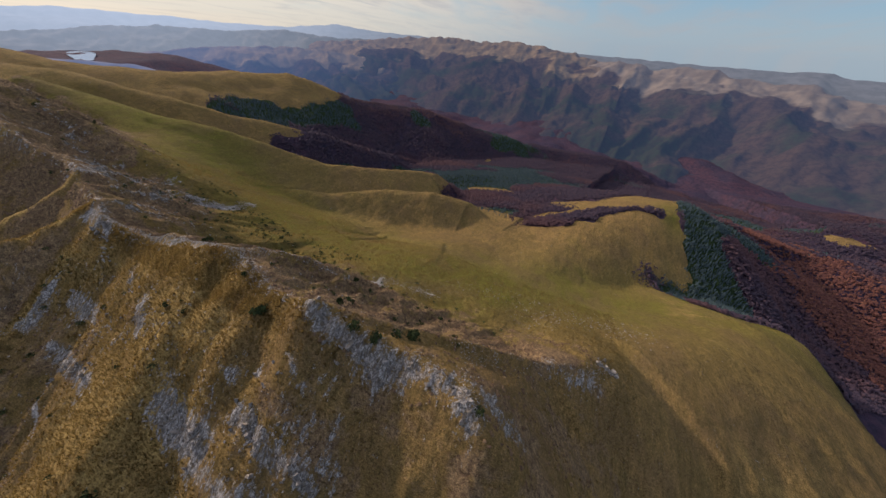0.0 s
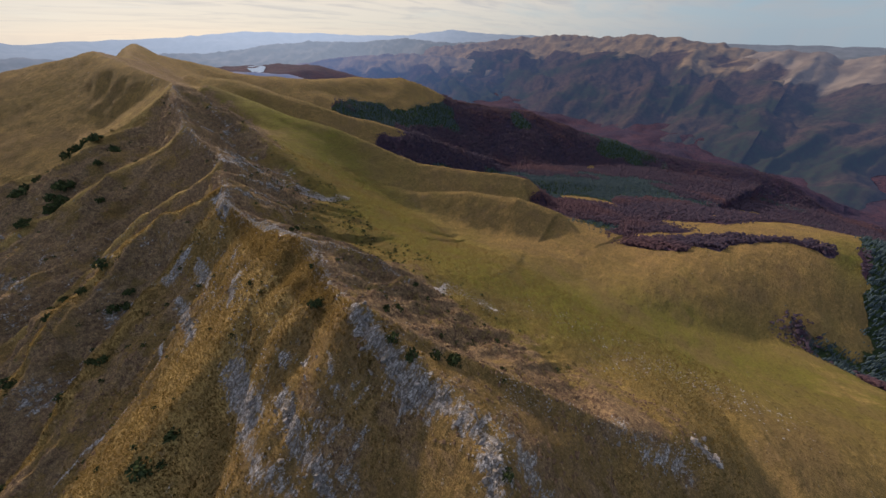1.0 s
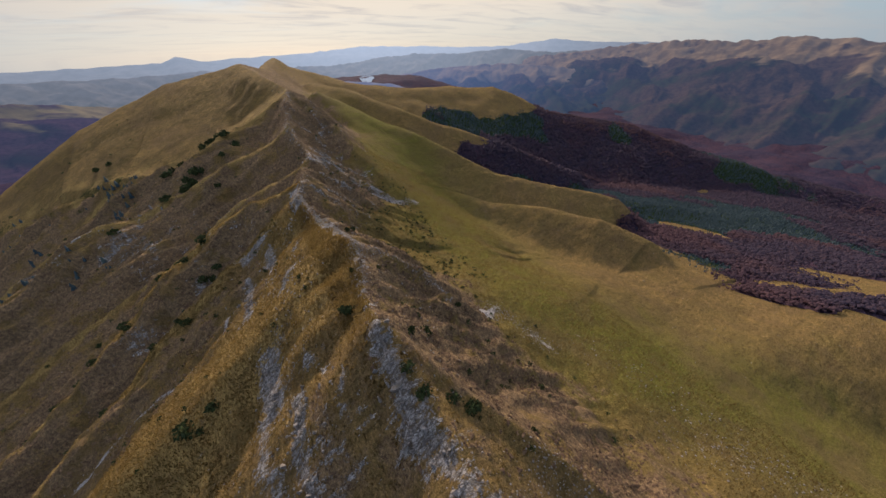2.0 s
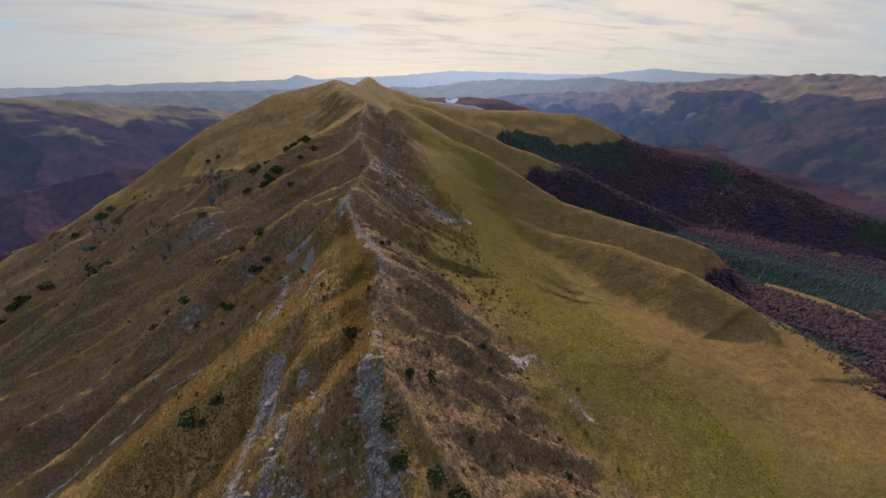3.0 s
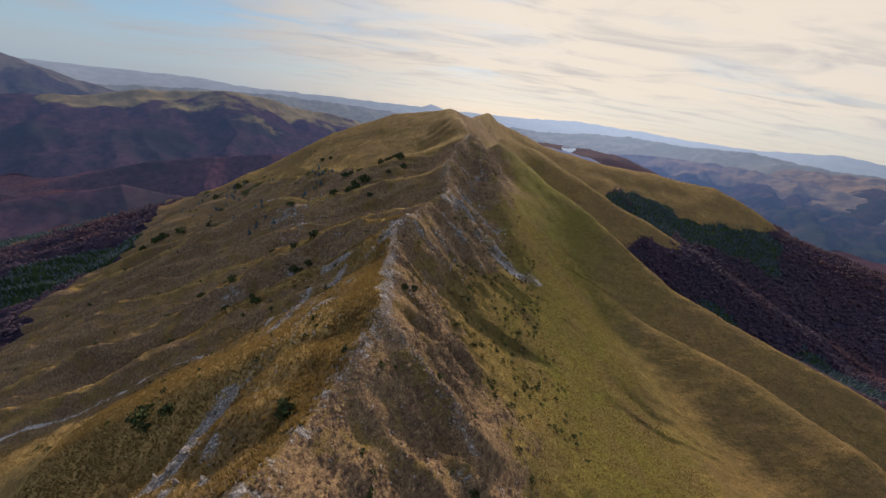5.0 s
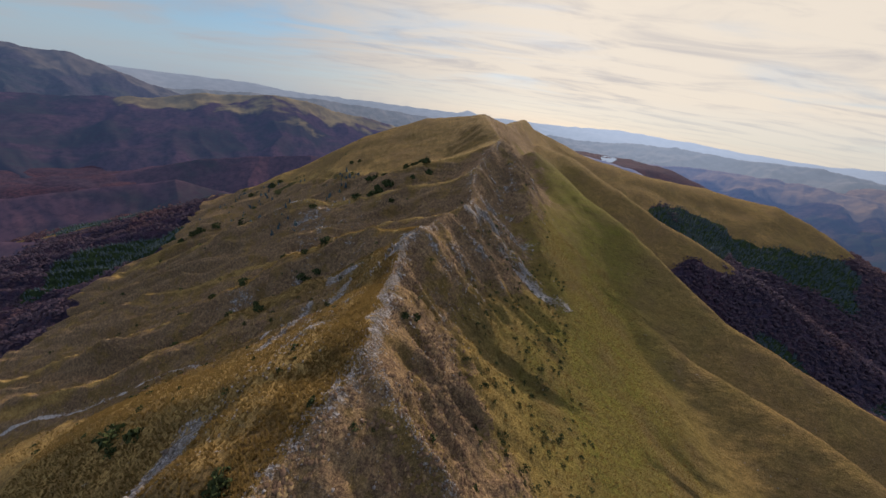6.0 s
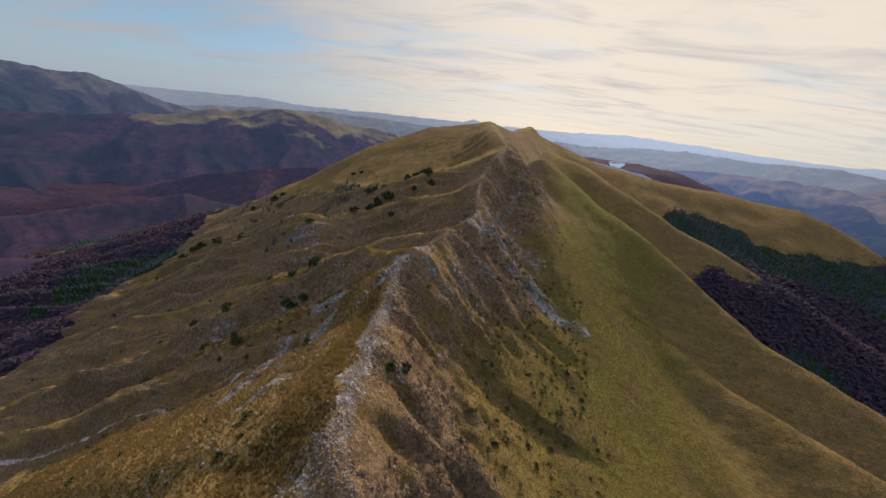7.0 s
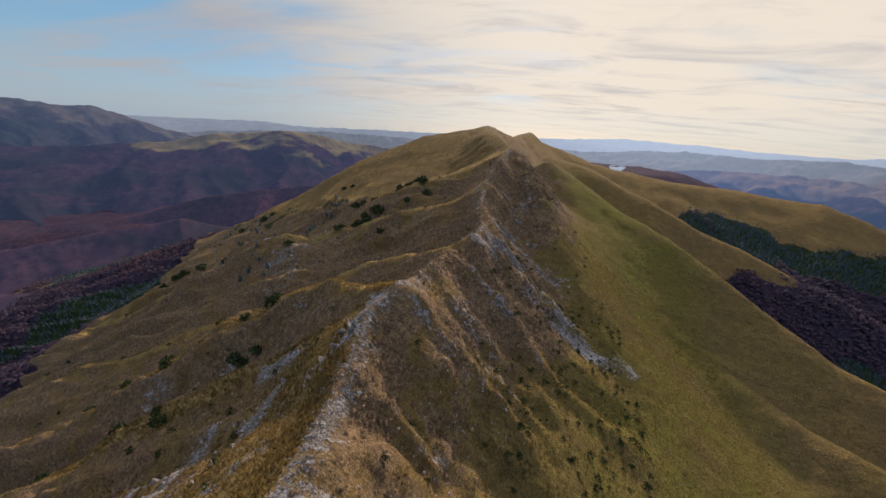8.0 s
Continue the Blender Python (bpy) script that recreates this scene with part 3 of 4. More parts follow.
# dry grass, brightened along crests, spurs and southern slopes as if sunlit
masks["sunlit_straw"] = np.clip((side < 0) * np.maximum(np.maximum(ribs, 0.7 * under), 0.7 * meadow * np.exp(-(dB / 30.0) ** 2)) * (0.66 + 0.6 * rag) + 0.15 * step(gy, 240, 330) * (1 - step(gy, 430, 520)) * (d < 90) * (side < 0) + (0.18 + 0.5 * wob) * (1 - step(gy + 30 * wob, -24, 14)) * step(gx, 44, 58), 0, 1)
masks["green"] = np.clip((side > 0) * np.exp(-((d - 66) / 42.0) ** 2) * (1 - step(gy, 330, 500)) + (side > 0) * 0.2 * step(wob, 0.1, 0.5) + np.exp(-((gx - 318) / 26) ** 2 - ((gy + 84) / 14) ** 2), 0, 1)
masks["scree"] = np.clip(np.maximum.reduce([
    near_line([(1, 92), (-6, 90), (-11, 82), (-29, 85), (-53, 82), (-82, 79), (-130, 68)], gx, gy, 0.9, 1.0 * rag) * (0.62 + 0.6 * rag),
    near_line([(50, 149), (58, 147), (68, 145), (81, 144)], gx, gy, 2.0, 2 * rag) * (0.78 + 0.6 * rag),
    near_line([(69, 43), (73, 38)], gx, gy, 2.2, 3 * rag) * (0.62 + 0.8 * rag),
    near_line([(57, 51), (66, 54)], gx, gy, 2.2, 3 * rag) * (0.68 + 0.6 * rag),
    near_line([(66.5, -18), (68.5, -23)], gx, gy, 1.8, 3 * rag) * (0.6 + 0.7 * rag),
    near_line([(80, 6), (96, -4), (108, -20), (112, -44)], gx, gy, 3.0, 4 * rag) * 0.42,
    near_line([(84, 40), (98, 30), (108, 12)], gx, gy, 3.0, 4 * rag) * 0.40]), 0, 1)
masks["scrub"] = np.clip(0.25 * step(fbm(gx, gy, 14, 3, 89), 0.15, 0.5) * (d < 60) + near_line([(-60, 250), (-150, 300), (-240, 345), (-330, 395)], gx, gy, 26.0, 6 * rag) * step(fbm(gx, gy, 18, 3, 101), -0.05, 0.35) * 0.75 + near_line([(-70, 200), (-150, 225), (-225, 250)], gx, gy, 20.0, 6 * rag) * step(fbm(gx, gy, 18, 3, 103), 0.0, 0.4) * 0.75, 0, 1)
masks["wood"], masks["conifer"] = woodland(gx, gy, gz)
ground = sheet("ground", xs, ys, gz, masks, GROUND)
tagged(ground, "steep grassy mountain ridge with limestone outcrops and wooded valleys", "mountain", kind="structure")


# ---------------------------------------------------------------- far ranges, the backdrop of distance
def mountain_range(name, label, crest, depth, foot, rough, mat, seed, open_top=(-400, 400), air=0.75):
    """crest: (bearing, distance, rise per metre) from the ridge; a heightfield over bearing and distance."""
    a = np.linspace(crest[0][0], crest[-1][0], 420)
    dist = np.interp(a, [c[0] for c in crest], [c[1] for c in crest])
    rise = np.interp(a, [c[0] for c in crest], [c[2] for c in crest])
    v = np.concatenate([np.linspace(-1, 0, 64), np.linspace(0.06, 0.5, 10)])
    A, V = np.meshgrid(np.radians(a), v)
    D = dist[None, :] + depth * V
    X, Y = 20 + np.sin(A) * D, 20 + np.cos(A) * D
    top = 60 + rise * dist
    lift = np.where(V < 0, (1 + V) ** 1.25, 1 - V * 1.2)
    Z = foot + (top[None, :] - foot) * lift
    arc = (A * np.mean(dist)) + 0.25 * depth * fbm(X, Y, depth * 0.5, 2, seed + 5)
    spurs = 0.62 * ridged(arc, D * 0.33, depth * 0.42, 4, seed, 0.40) + 0.38 * ridged(X, Y, depth * 0.5, 4, seed + 2, 0.42)
    Z += 1.15 * rough * (spurs - 0.66) * np.where(V < 0, np.sin(np.pi * np.clip(1 + V, 0, 1)) ** 0.7 + 0.12, 0.12) + rough * 0.10 * fbm(X, Y, 90, 4, seed + 9)
    # air scales the painted haze glow, raised on the sunward bearings
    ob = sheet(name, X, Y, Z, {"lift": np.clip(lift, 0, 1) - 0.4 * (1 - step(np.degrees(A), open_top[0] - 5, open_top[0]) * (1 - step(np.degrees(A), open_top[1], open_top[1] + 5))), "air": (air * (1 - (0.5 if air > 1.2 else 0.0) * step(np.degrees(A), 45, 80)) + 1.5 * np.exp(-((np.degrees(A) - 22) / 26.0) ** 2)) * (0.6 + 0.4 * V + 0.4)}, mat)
    return tagged(ob, label, "mountains", kind="structure")


# haze colours the ranges emit, no air being modelled; far bases are bluish too
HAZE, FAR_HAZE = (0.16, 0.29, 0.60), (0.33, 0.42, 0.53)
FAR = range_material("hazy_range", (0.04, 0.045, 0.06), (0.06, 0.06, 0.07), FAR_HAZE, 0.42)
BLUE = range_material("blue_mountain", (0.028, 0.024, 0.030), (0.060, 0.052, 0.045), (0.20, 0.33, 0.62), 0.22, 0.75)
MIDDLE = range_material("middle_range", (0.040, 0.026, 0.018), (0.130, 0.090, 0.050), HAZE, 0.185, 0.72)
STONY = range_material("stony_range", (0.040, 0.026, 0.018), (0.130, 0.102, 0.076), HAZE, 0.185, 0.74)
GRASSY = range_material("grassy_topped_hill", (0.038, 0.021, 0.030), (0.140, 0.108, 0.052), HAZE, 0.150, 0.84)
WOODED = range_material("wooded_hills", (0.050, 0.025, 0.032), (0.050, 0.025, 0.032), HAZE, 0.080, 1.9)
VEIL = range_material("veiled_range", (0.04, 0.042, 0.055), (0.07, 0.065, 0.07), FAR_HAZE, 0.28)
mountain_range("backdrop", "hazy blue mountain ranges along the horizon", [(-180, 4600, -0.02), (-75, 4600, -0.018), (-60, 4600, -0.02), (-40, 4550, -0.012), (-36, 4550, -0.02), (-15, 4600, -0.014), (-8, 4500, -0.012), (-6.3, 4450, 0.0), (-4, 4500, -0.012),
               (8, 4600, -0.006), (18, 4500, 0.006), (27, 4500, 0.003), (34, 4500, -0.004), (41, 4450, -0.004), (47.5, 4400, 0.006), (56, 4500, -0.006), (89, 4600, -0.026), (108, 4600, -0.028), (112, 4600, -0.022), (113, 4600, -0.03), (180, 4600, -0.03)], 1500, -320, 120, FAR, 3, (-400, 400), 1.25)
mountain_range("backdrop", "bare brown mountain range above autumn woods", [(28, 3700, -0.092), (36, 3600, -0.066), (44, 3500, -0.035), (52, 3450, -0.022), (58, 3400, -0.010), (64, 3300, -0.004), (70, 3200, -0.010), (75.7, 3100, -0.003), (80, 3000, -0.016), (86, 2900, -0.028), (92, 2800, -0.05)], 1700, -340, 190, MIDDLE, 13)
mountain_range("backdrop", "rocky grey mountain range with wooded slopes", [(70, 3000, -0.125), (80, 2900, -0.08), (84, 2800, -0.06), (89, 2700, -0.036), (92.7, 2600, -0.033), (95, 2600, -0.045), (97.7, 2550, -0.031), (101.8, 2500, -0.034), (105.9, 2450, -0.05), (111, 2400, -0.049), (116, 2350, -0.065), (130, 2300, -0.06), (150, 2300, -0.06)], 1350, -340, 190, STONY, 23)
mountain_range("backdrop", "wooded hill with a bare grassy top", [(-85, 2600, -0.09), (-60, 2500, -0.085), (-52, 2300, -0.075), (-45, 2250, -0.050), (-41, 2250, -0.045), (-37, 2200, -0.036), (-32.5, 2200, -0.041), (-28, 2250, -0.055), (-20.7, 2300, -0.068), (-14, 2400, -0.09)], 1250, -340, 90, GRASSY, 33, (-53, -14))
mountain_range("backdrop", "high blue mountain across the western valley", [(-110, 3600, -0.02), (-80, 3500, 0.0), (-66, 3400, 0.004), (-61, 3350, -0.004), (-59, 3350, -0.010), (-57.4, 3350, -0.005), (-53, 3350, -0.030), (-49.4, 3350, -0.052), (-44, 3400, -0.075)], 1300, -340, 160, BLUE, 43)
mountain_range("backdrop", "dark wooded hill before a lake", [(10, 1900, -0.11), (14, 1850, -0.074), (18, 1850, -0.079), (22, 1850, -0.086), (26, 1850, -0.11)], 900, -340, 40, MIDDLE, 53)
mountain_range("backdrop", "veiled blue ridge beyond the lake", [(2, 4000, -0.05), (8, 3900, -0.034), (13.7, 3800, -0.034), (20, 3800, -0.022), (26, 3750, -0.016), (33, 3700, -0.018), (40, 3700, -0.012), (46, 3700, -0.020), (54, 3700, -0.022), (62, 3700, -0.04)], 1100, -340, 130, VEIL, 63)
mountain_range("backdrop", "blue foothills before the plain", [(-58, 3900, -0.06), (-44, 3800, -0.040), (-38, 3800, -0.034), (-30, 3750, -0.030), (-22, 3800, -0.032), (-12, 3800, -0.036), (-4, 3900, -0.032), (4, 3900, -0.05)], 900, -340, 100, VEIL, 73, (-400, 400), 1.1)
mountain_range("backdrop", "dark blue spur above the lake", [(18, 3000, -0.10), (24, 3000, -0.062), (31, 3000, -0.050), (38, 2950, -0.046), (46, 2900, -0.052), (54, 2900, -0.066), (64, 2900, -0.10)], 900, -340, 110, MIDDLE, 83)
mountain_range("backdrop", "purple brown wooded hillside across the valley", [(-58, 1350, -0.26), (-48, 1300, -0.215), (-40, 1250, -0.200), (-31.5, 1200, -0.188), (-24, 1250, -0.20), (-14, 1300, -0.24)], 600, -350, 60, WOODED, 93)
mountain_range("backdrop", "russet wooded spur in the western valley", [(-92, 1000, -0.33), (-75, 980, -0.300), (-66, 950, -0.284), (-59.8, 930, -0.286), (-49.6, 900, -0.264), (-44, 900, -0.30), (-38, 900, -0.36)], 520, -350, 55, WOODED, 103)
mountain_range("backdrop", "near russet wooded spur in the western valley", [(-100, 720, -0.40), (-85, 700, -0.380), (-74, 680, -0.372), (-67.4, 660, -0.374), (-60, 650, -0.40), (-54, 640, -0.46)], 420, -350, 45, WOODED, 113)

# a reservoir between the far hills
LAKE = material("lake_water")
finish(LAKE[1], (0.14, 0.17, 0.20), 0.04, None, 0.5)
bm = bmesh.new()
ring = []
for a in np.linspace(0, 2 * math.pi, 40, endpoint=False):
    across, deep = math.cos(a) * (48 + 10 * math.sin(3 * a)), math.sin(a) * (330 + 60 * math.cos(2 * a))
    ring.append(bm.verts.new((777 + across * 0.95 + deep * 0.31, 2350 - across * 0.31 + deep * 0.95, -113.5)))
bm.faces.new(ring)
me = bpy.data.meshes.new("water")
bm.to_mesh(me), bm.free()
me.materials.append(LAKE[0])
tagged(new("water", me), "bright distant lake lying between wooded hills", "lake", kind="structure")


# ---------------------------------------------------------------- woods in the valleys
def leafy_material(name, a, b, c, size=0.35, russet=None):
    m, n = material(name)
    at = n.add("ShaderNodeNewGeometry")
    k = at.outputs["Random Per Island"]
    col = n.mix(n.ramp(k, 0.0, 0.8), a, b)
    col = n.mix(n.ramp(k, 0.86, 0.96), col, c)
    if russet:
        col = n.mix(n.ramp(n.noise(at.outputs["Position"], 0.0065, 4.0, 0.6), 0.50, 0.62, 0.0, 0.8), col, russet)
    col = n.mix(n.ramp(n.noise(at.outputs["Position"], size, 4.0, 0.7), 0.35, 0.7, 0.0, 0.6), col, tuple(v * 0.45 for v in a))
    finish(n, col, 0.9, None, 0.1)
    return m


def crown_shape(rng, kind):
    """One small tree as points and triangles, unit height: a ragged bare crown or a conifer."""
    pts, tris = [], []
    if kind == "conifer":
        for lo, hi, r in ((0.05, 0.55, 0.24), (0.32, 0.8, 0.18), (0.58, 1.0, 0.11)):
            base, k = len(pts), 5
            turn = rng.uniform(0, 6)
            for i in range(k):
                a = turn + 2 * math.pi * i / k
                q = r * rng.uniform(0.7, 1.25)
                pts.append((math.cos(a) * q, math.sin(a) * q, lo + rng.uniform(-0.04, 0.04)))
            pts.append((rng.uniform(-0.02, 0.02), rng.uniform(-0.02, 0.02), hi))
            tris += [(base + i, base + (i + 1) % k, base + k) for i in range(k)]
    else:
        for _ in range(3):
            c = (rng.uniform(-0.22, 0.22), rng.uniform(-0.22, 0.22), rng.uniform(0.42, 0.78))
            base, k, r = len(pts), 4, rng.uniform(0.16, 0.28)
            turn = rng.uniform(0, 6)
            for i in range(k):
                a = turn + 2 * math.pi * i / k
                q = r * rng.uniform(0.6, 1.3)
                pts.append((c[0] + math.cos(a) * q, c[1] + math.sin(a) * q, c[2] + rng.uniform(-0.1, 0.06)))
            pts.append((c[0] + rng.uniform(-0.06, 0.06), c[1] + rng.uniform(-0.06, 0.06), c[2] + r * rng.uniform(0.8, 1.4)))
            tris += [(base + i, base + (i + 1) % k, base + k) for i in range(k)] 
    base = len(pts)
    pts += [(0.025, 0, -0.15), (-0.02, 0.02, -0.15), (-0.02, -0.02, -0.15), (0.0, 0.0, 0.6)]
    tris += [(base, base + 1, base + 3), (base + 1, base + 2, base + 3), (base + 2, base, base + 3)]
    return np.array(pts), np.array(tris)


def scatter(name, shapes, x, y, z, height, rng, mat, label, category, widen=1.0):
    """Many copies of the shapes as one mesh."""
    pick, turn = rng.integers(0, len(shapes), len(x)), rng.uniform(0, 2 * np.pi, len(x))
    verts, faces, base = [], [], 0
    for i, (p, f) in enumerate(shapes):
        sel = pick == i
        c, s, h = np.cos(turn[sel])[:, None], np.sin(turn[sel])[:, None], height[sel][:, None]
        px = (p[:, 0] * c - p[:, 1] * s) * h * widen + x[sel][:, None]
        py = (p[:, 0] * s + p[:, 1] * c) * h * widen + y[sel][:, None]
        pz = p[:, 2] * h + z[sel][:, None]
        verts.append(np.stack([px, py, pz], -1).reshape(-1, 3))
        faces.append((f[None] + (np.arange(sel.sum()) * len(p))[:, None, None] + base).reshape(-1, 3))
        base += sel.sum() * len(p)
    v, f = np.concatenate(verts), np.concatenate(faces)
    me = bpy.data.meshes.new(name)
    me.vertices.add(len(v))
    me.vertices.foreach_set("co", v.astype(np.float32).ravel())
    me.loops.add(f.size)
    me.loops.foreach_set("vertex_index", f.astype(np.int32).ravel())
    me.polygons.add(len(f))
    me.polygons.foreach_set("loop_start", np.arange(len(f), dtype=np.int32) * 3)
    me.update(calc_edges=True)
    me.materials.append(mat)
    return tagged(new(name, me), label, category, kind="stuff")


def sample(field, x, y):
    return lookup(field, xs, ys, x, y)


rng = np.random.default_rng(7)
# crown colours lifted towards purple and blue to imitate haze over the woods
BEECH = leafy_material("hazy_bare_beech_crowns", (0.032, 0.025, 0.040), (0.046, 0.032, 0.046), (0.060, 0.036, 0.044), 0.35, (0.072, 0.036, 0.038))
PINE = leafy_material("hazy_conifer_needles", (0.034, 0.054, 0.066), (0.042, 0.064, 0.072), (0.054, 0.074, 0.068))
count = 210000
bearing = np.concatenate([rng.uniform(20, 140, int(count * 0.72)), rng.uniform(-100, -10, count - int(count * 0.72))])
reach = 190 + 900 * rng.uniform(0, 1, count) ** 1.3
tx, ty = 20 + np.sin(np.radians(bearing)) * reach, 20 + np.cos(np.radians(bearing)) * reach
tz = sample(gz, tx, ty)
tw, tc = woodland(tx, ty, tz)
keep = tw > rng.uniform(0.15, 0.95, count)
tx, ty, tz, tc = tx[keep], ty[keep], tz[keep], tc[keep]
pine = tc > rng.uniform(0.2, 0.8, len(tc))
grow = (2.4 + 3.0 * rng.uniform(0, 1, len(tx)) ** 1.3) * (0.55 + 0.45 * tw[keep]) * (0.8 + 0.4 * step(np.hypot(tx - 20, ty - 20), 200, 700))
shape_rng = random.Random(5)
beech_shapes = [crown_shape(shape_rng, "beech") for _ in range(9)]
pine_shapes = [crown_shape(shape_rng, "conifer") for _ in range(6)]
RUSSET = leafy_material("russet_beech_crowns", (0.080, 0.034, 0.030), (0.112, 0.046, 0.036), (0.135, 0.062, 0.040))
rust = ~pine & (np.hypot((tx - 440) / 140, (ty + 290) / 110) + 0.8 * fbm(tx, ty, 60, 3, 109) < 1)
scatter("russet_wood", beech_shapes, tx[rust], ty[rust], tz[rust], grow[rust], rng, RUSSET, "russet beech stand on a low hill", "woods", 1.15)
bare_wood = ~pine & ~rust
scatter("beech_wood", beech_shapes, tx[bare_wood], ty[bare_wood], tz[bare_wood], grow[bare_wood], rng, BEECH, "leafless brown and russet beech wood filling the valleys", "woods", 1.15)
wx, wy = rng.uniform(-260, -50, 2600), rng.uniform(150, 380, 2600)
lone = (fbm(wx, wy, 34, 3, 111) > rng.uniform(0.05, 0.5, 2600)) & (along(BREAK_WEST, wx, wy)[1] < 0) & (along(BREAK_WEST, wx, wy)[0] < rng.uniform(10, 110, 2600))
wx, wy = wx[lone], wy[lone]
scatter("lone_conifers", pine_shapes, wx, wy, sample(gz, wx, wy), rng.uniform(1.6, 4.2, len(wx)), rng, PINE, "dark conifers scattered over the western slopes", "trees", 1.5)
scatter("conifer_wood", pine_shapes, tx[pine], ty[pine], tz[pine], grow[pine] * 0.85, rng, PINE, "dark green conifer stands on the valley sides", "woods", 1.0)



# ---------------------------------------------------------------- limestone
def rock_material():
    m, n = material("weathered_limestone")
    at = n.add("ShaderNodeNewGeometry").outputs["Position"]
    tone = n.add("ShaderNodeObjectInfo").outputs["Random"]
    a, b = n.noise(at, 1.1, 6.0, 0.7), n.noise(n.stretch(at, 1, 1, 0.3), 3.4, 5.0, 0.7, 0.5)
    c = n.mix(n.ramp(a, 0.3, 0.7), (0.14, 0.127, 0.121), (0.34, 0.313, 0.298))
    c = n.mix(n.ramp(b, 0.44, 0.64, 0.0, 0.85), c, (0.100, 0.086, 0.080))
    c = n.mix(n.ramp(n.noise(at, 0.5, 4.0, 0.6), 0.52, 0.7, 0.0, 0.55), c, (0.20, 0.135, 0.06))
    c = n.mix(n.math("MULTIPLY", tone, 0.35), c, (0.26, 0.225, 0.21))
    finish(n, c, 0.85, n.bump(n.math("ADD", a, b), 0.4, 0.9), 0.2)
    return m


LIMESTONE = rock_material()


def rock_mesh(rng, name, long=1.0):
    """An angular block of unit size: the hull of loose points."""
    bm = bmesh.new()
    for _ in range(15):
        v = Vector((rng.gauss(0, 1), rng.gauss(0, 1), rng.gauss(0, 1))).normalized() * rng.uniform(0.42, 0.56)
        bm.verts.new((v.x, v.y * 0.8, v.z * long))
    hull = bmesh.ops.convex_hull(bm, input=bm.verts)
    bmesh.ops.delete(bm, geom=[v for v in bm.verts if not v.link_faces], context="VERTS")
    bmesh.ops.triangulate(bm, faces=bm.faces)
    me = bpy.data.meshes.new(name)
    bm.to_mesh(me), bm.free()
    me.materials.append(LIMESTONE)
    return me


stone_rng = random.Random(11)
BLOCKS = [rock_mesh(stone_rng, "block") for _ in range(10)]
SLABS = [rock_mesh(stone_rng, "slab", 1.9) for _ in range(10)]


def ground_at(x, y):
    return float(sample(gz, np.array([x]), np.array([y]))[0])


def outcrop(line, number, width, small, large, meshes, label, seed, lean=12.0):
    """Broken rock along a line of (x, y), each piece bedded in the ground."""
    r = random.Random(seed)
    total = [0.0]
    for (ax, ay), (bx, by) in zip(line, line[1:]):
        total.append(total[-1] + math.hypot(bx - ax, by - ay))
    mx, my = (sum(p[i] for p in line) / len(line) for i in (0, 1))
    root = tagged(new("rock_outcrop"), label, "rock", "limestone outcrops of the ridge")
    root.location = (mx, my, ground_at(mx, my))
    for _ in range(number):
        s = r.uniform(0, total[-1])
        k = max(i for i, v in enumerate(total[:-1]) if v <= s)
        f = (s - total[k]) / (total[k + 1] - total[k])
        (ax, ay), (bx, by) = line[k], line[k + 1]
        x, y = ax + f * (bx - ax) + r.gauss(0, width), ay + f * (by - ay) + r.gauss(0, width)
        size = small + (large - small) * r.random() ** 2.2
        ob = new("slab" if meshes is SLABS else "block", r.choice(meshes))
        ob.parent = root
        ob.location = Vector((x, y, ground_at(x, y) - size * r.uniform(0.25, 0.6))) - root.location
        ob.rotation_euler = (radians(r.gauss(0, lean)), radians(r.gauss(-8, lean)), radians(r.gauss(20, 35)))
        ob.scale = (size * r.uniform(0.35, 0.9), size * r.uniform(0.5, 1.2), size * r.uniform(0.6, 1.2))
    return root


outcrop([(24.9, 37.5), (24.6, 32.5), (24.8, 27.5), (23.4, 24), (23.4, 21)], 130, 1.1, 0.4, 1.9, SLABS, "pale grey limestone cliff band below the grassy crest", 1)
outcrop([(25, 20), (26.4, 17), (26.3, 13), (26, 9), (23.6, 5)], 100, 1.0, 0.4, 1.6, SLABS, "broken limestone rim falling from the ridge crest", 2)
outcrop([(4, 47), (3.6, 52), (4.2, 58)], 60, 1.5, 0.5, 2.4, SLABS, "large pale limestone slab on the steep grass", 3)
outcrop([(8.7, 42), (7.9, 34), (7.5, 26)], 60, 1.2, 0.4, 1.8, SLABS, "vertical streaks of grey limestone in yellow grass", 4)
outcrop([(17.6, 36), (13.6, 39), (14, 47)], 24, 1.6, 0.4, 1.6, SLABS, "small limestone teeth breaking through grass", 5)
outcrop([(26.4, 52), (27.6, 58), (29.2, 64), (29, 69)], 90, 0.9, 0.2, 0.9, BLOCKS, "rubble of white stones along the crest", 6)
outcrop([(28.8, 69), (27.2, 80), (25.8, 87), (23.7, 94), (23.2, 101)], 230, 0.8, 0.2, 1.0, BLOCKS, "white stony crest like a broken wall", 7)
outcrop([(22, 104), (20.5, 101), (19, 98)], 44, 1.2, 0.5, 2.2, SLABS, "grey limestone face under the grassy knob", 8)
outcrop([(15, 77), (11, 74), (9, 92), (8.7, 100)], 40, 1.2, 0.4, 1.6, SLABS, "limestone ribs in golden grass", 9)
outcrop([(-1, 94), (0.5, 88), (1.4, 80)], 44, 1.4, 0.5, 1.9, SLABS, "grey rock buttress above a scree gully", 10)
outcrop([(-8, 105), (-10, 109), (-12, 112)], 20, 1.2, 0.5, 2.0, BLOCKS, "dark shaded rocks beside juniper", 11)
outcrop([(33, 145), (33.6, 149), (37, 150), (41, 145)], 50, 1.6, 0.6, 2.6, BLOCKS, "grey rocky tooth on the ridge", 12)
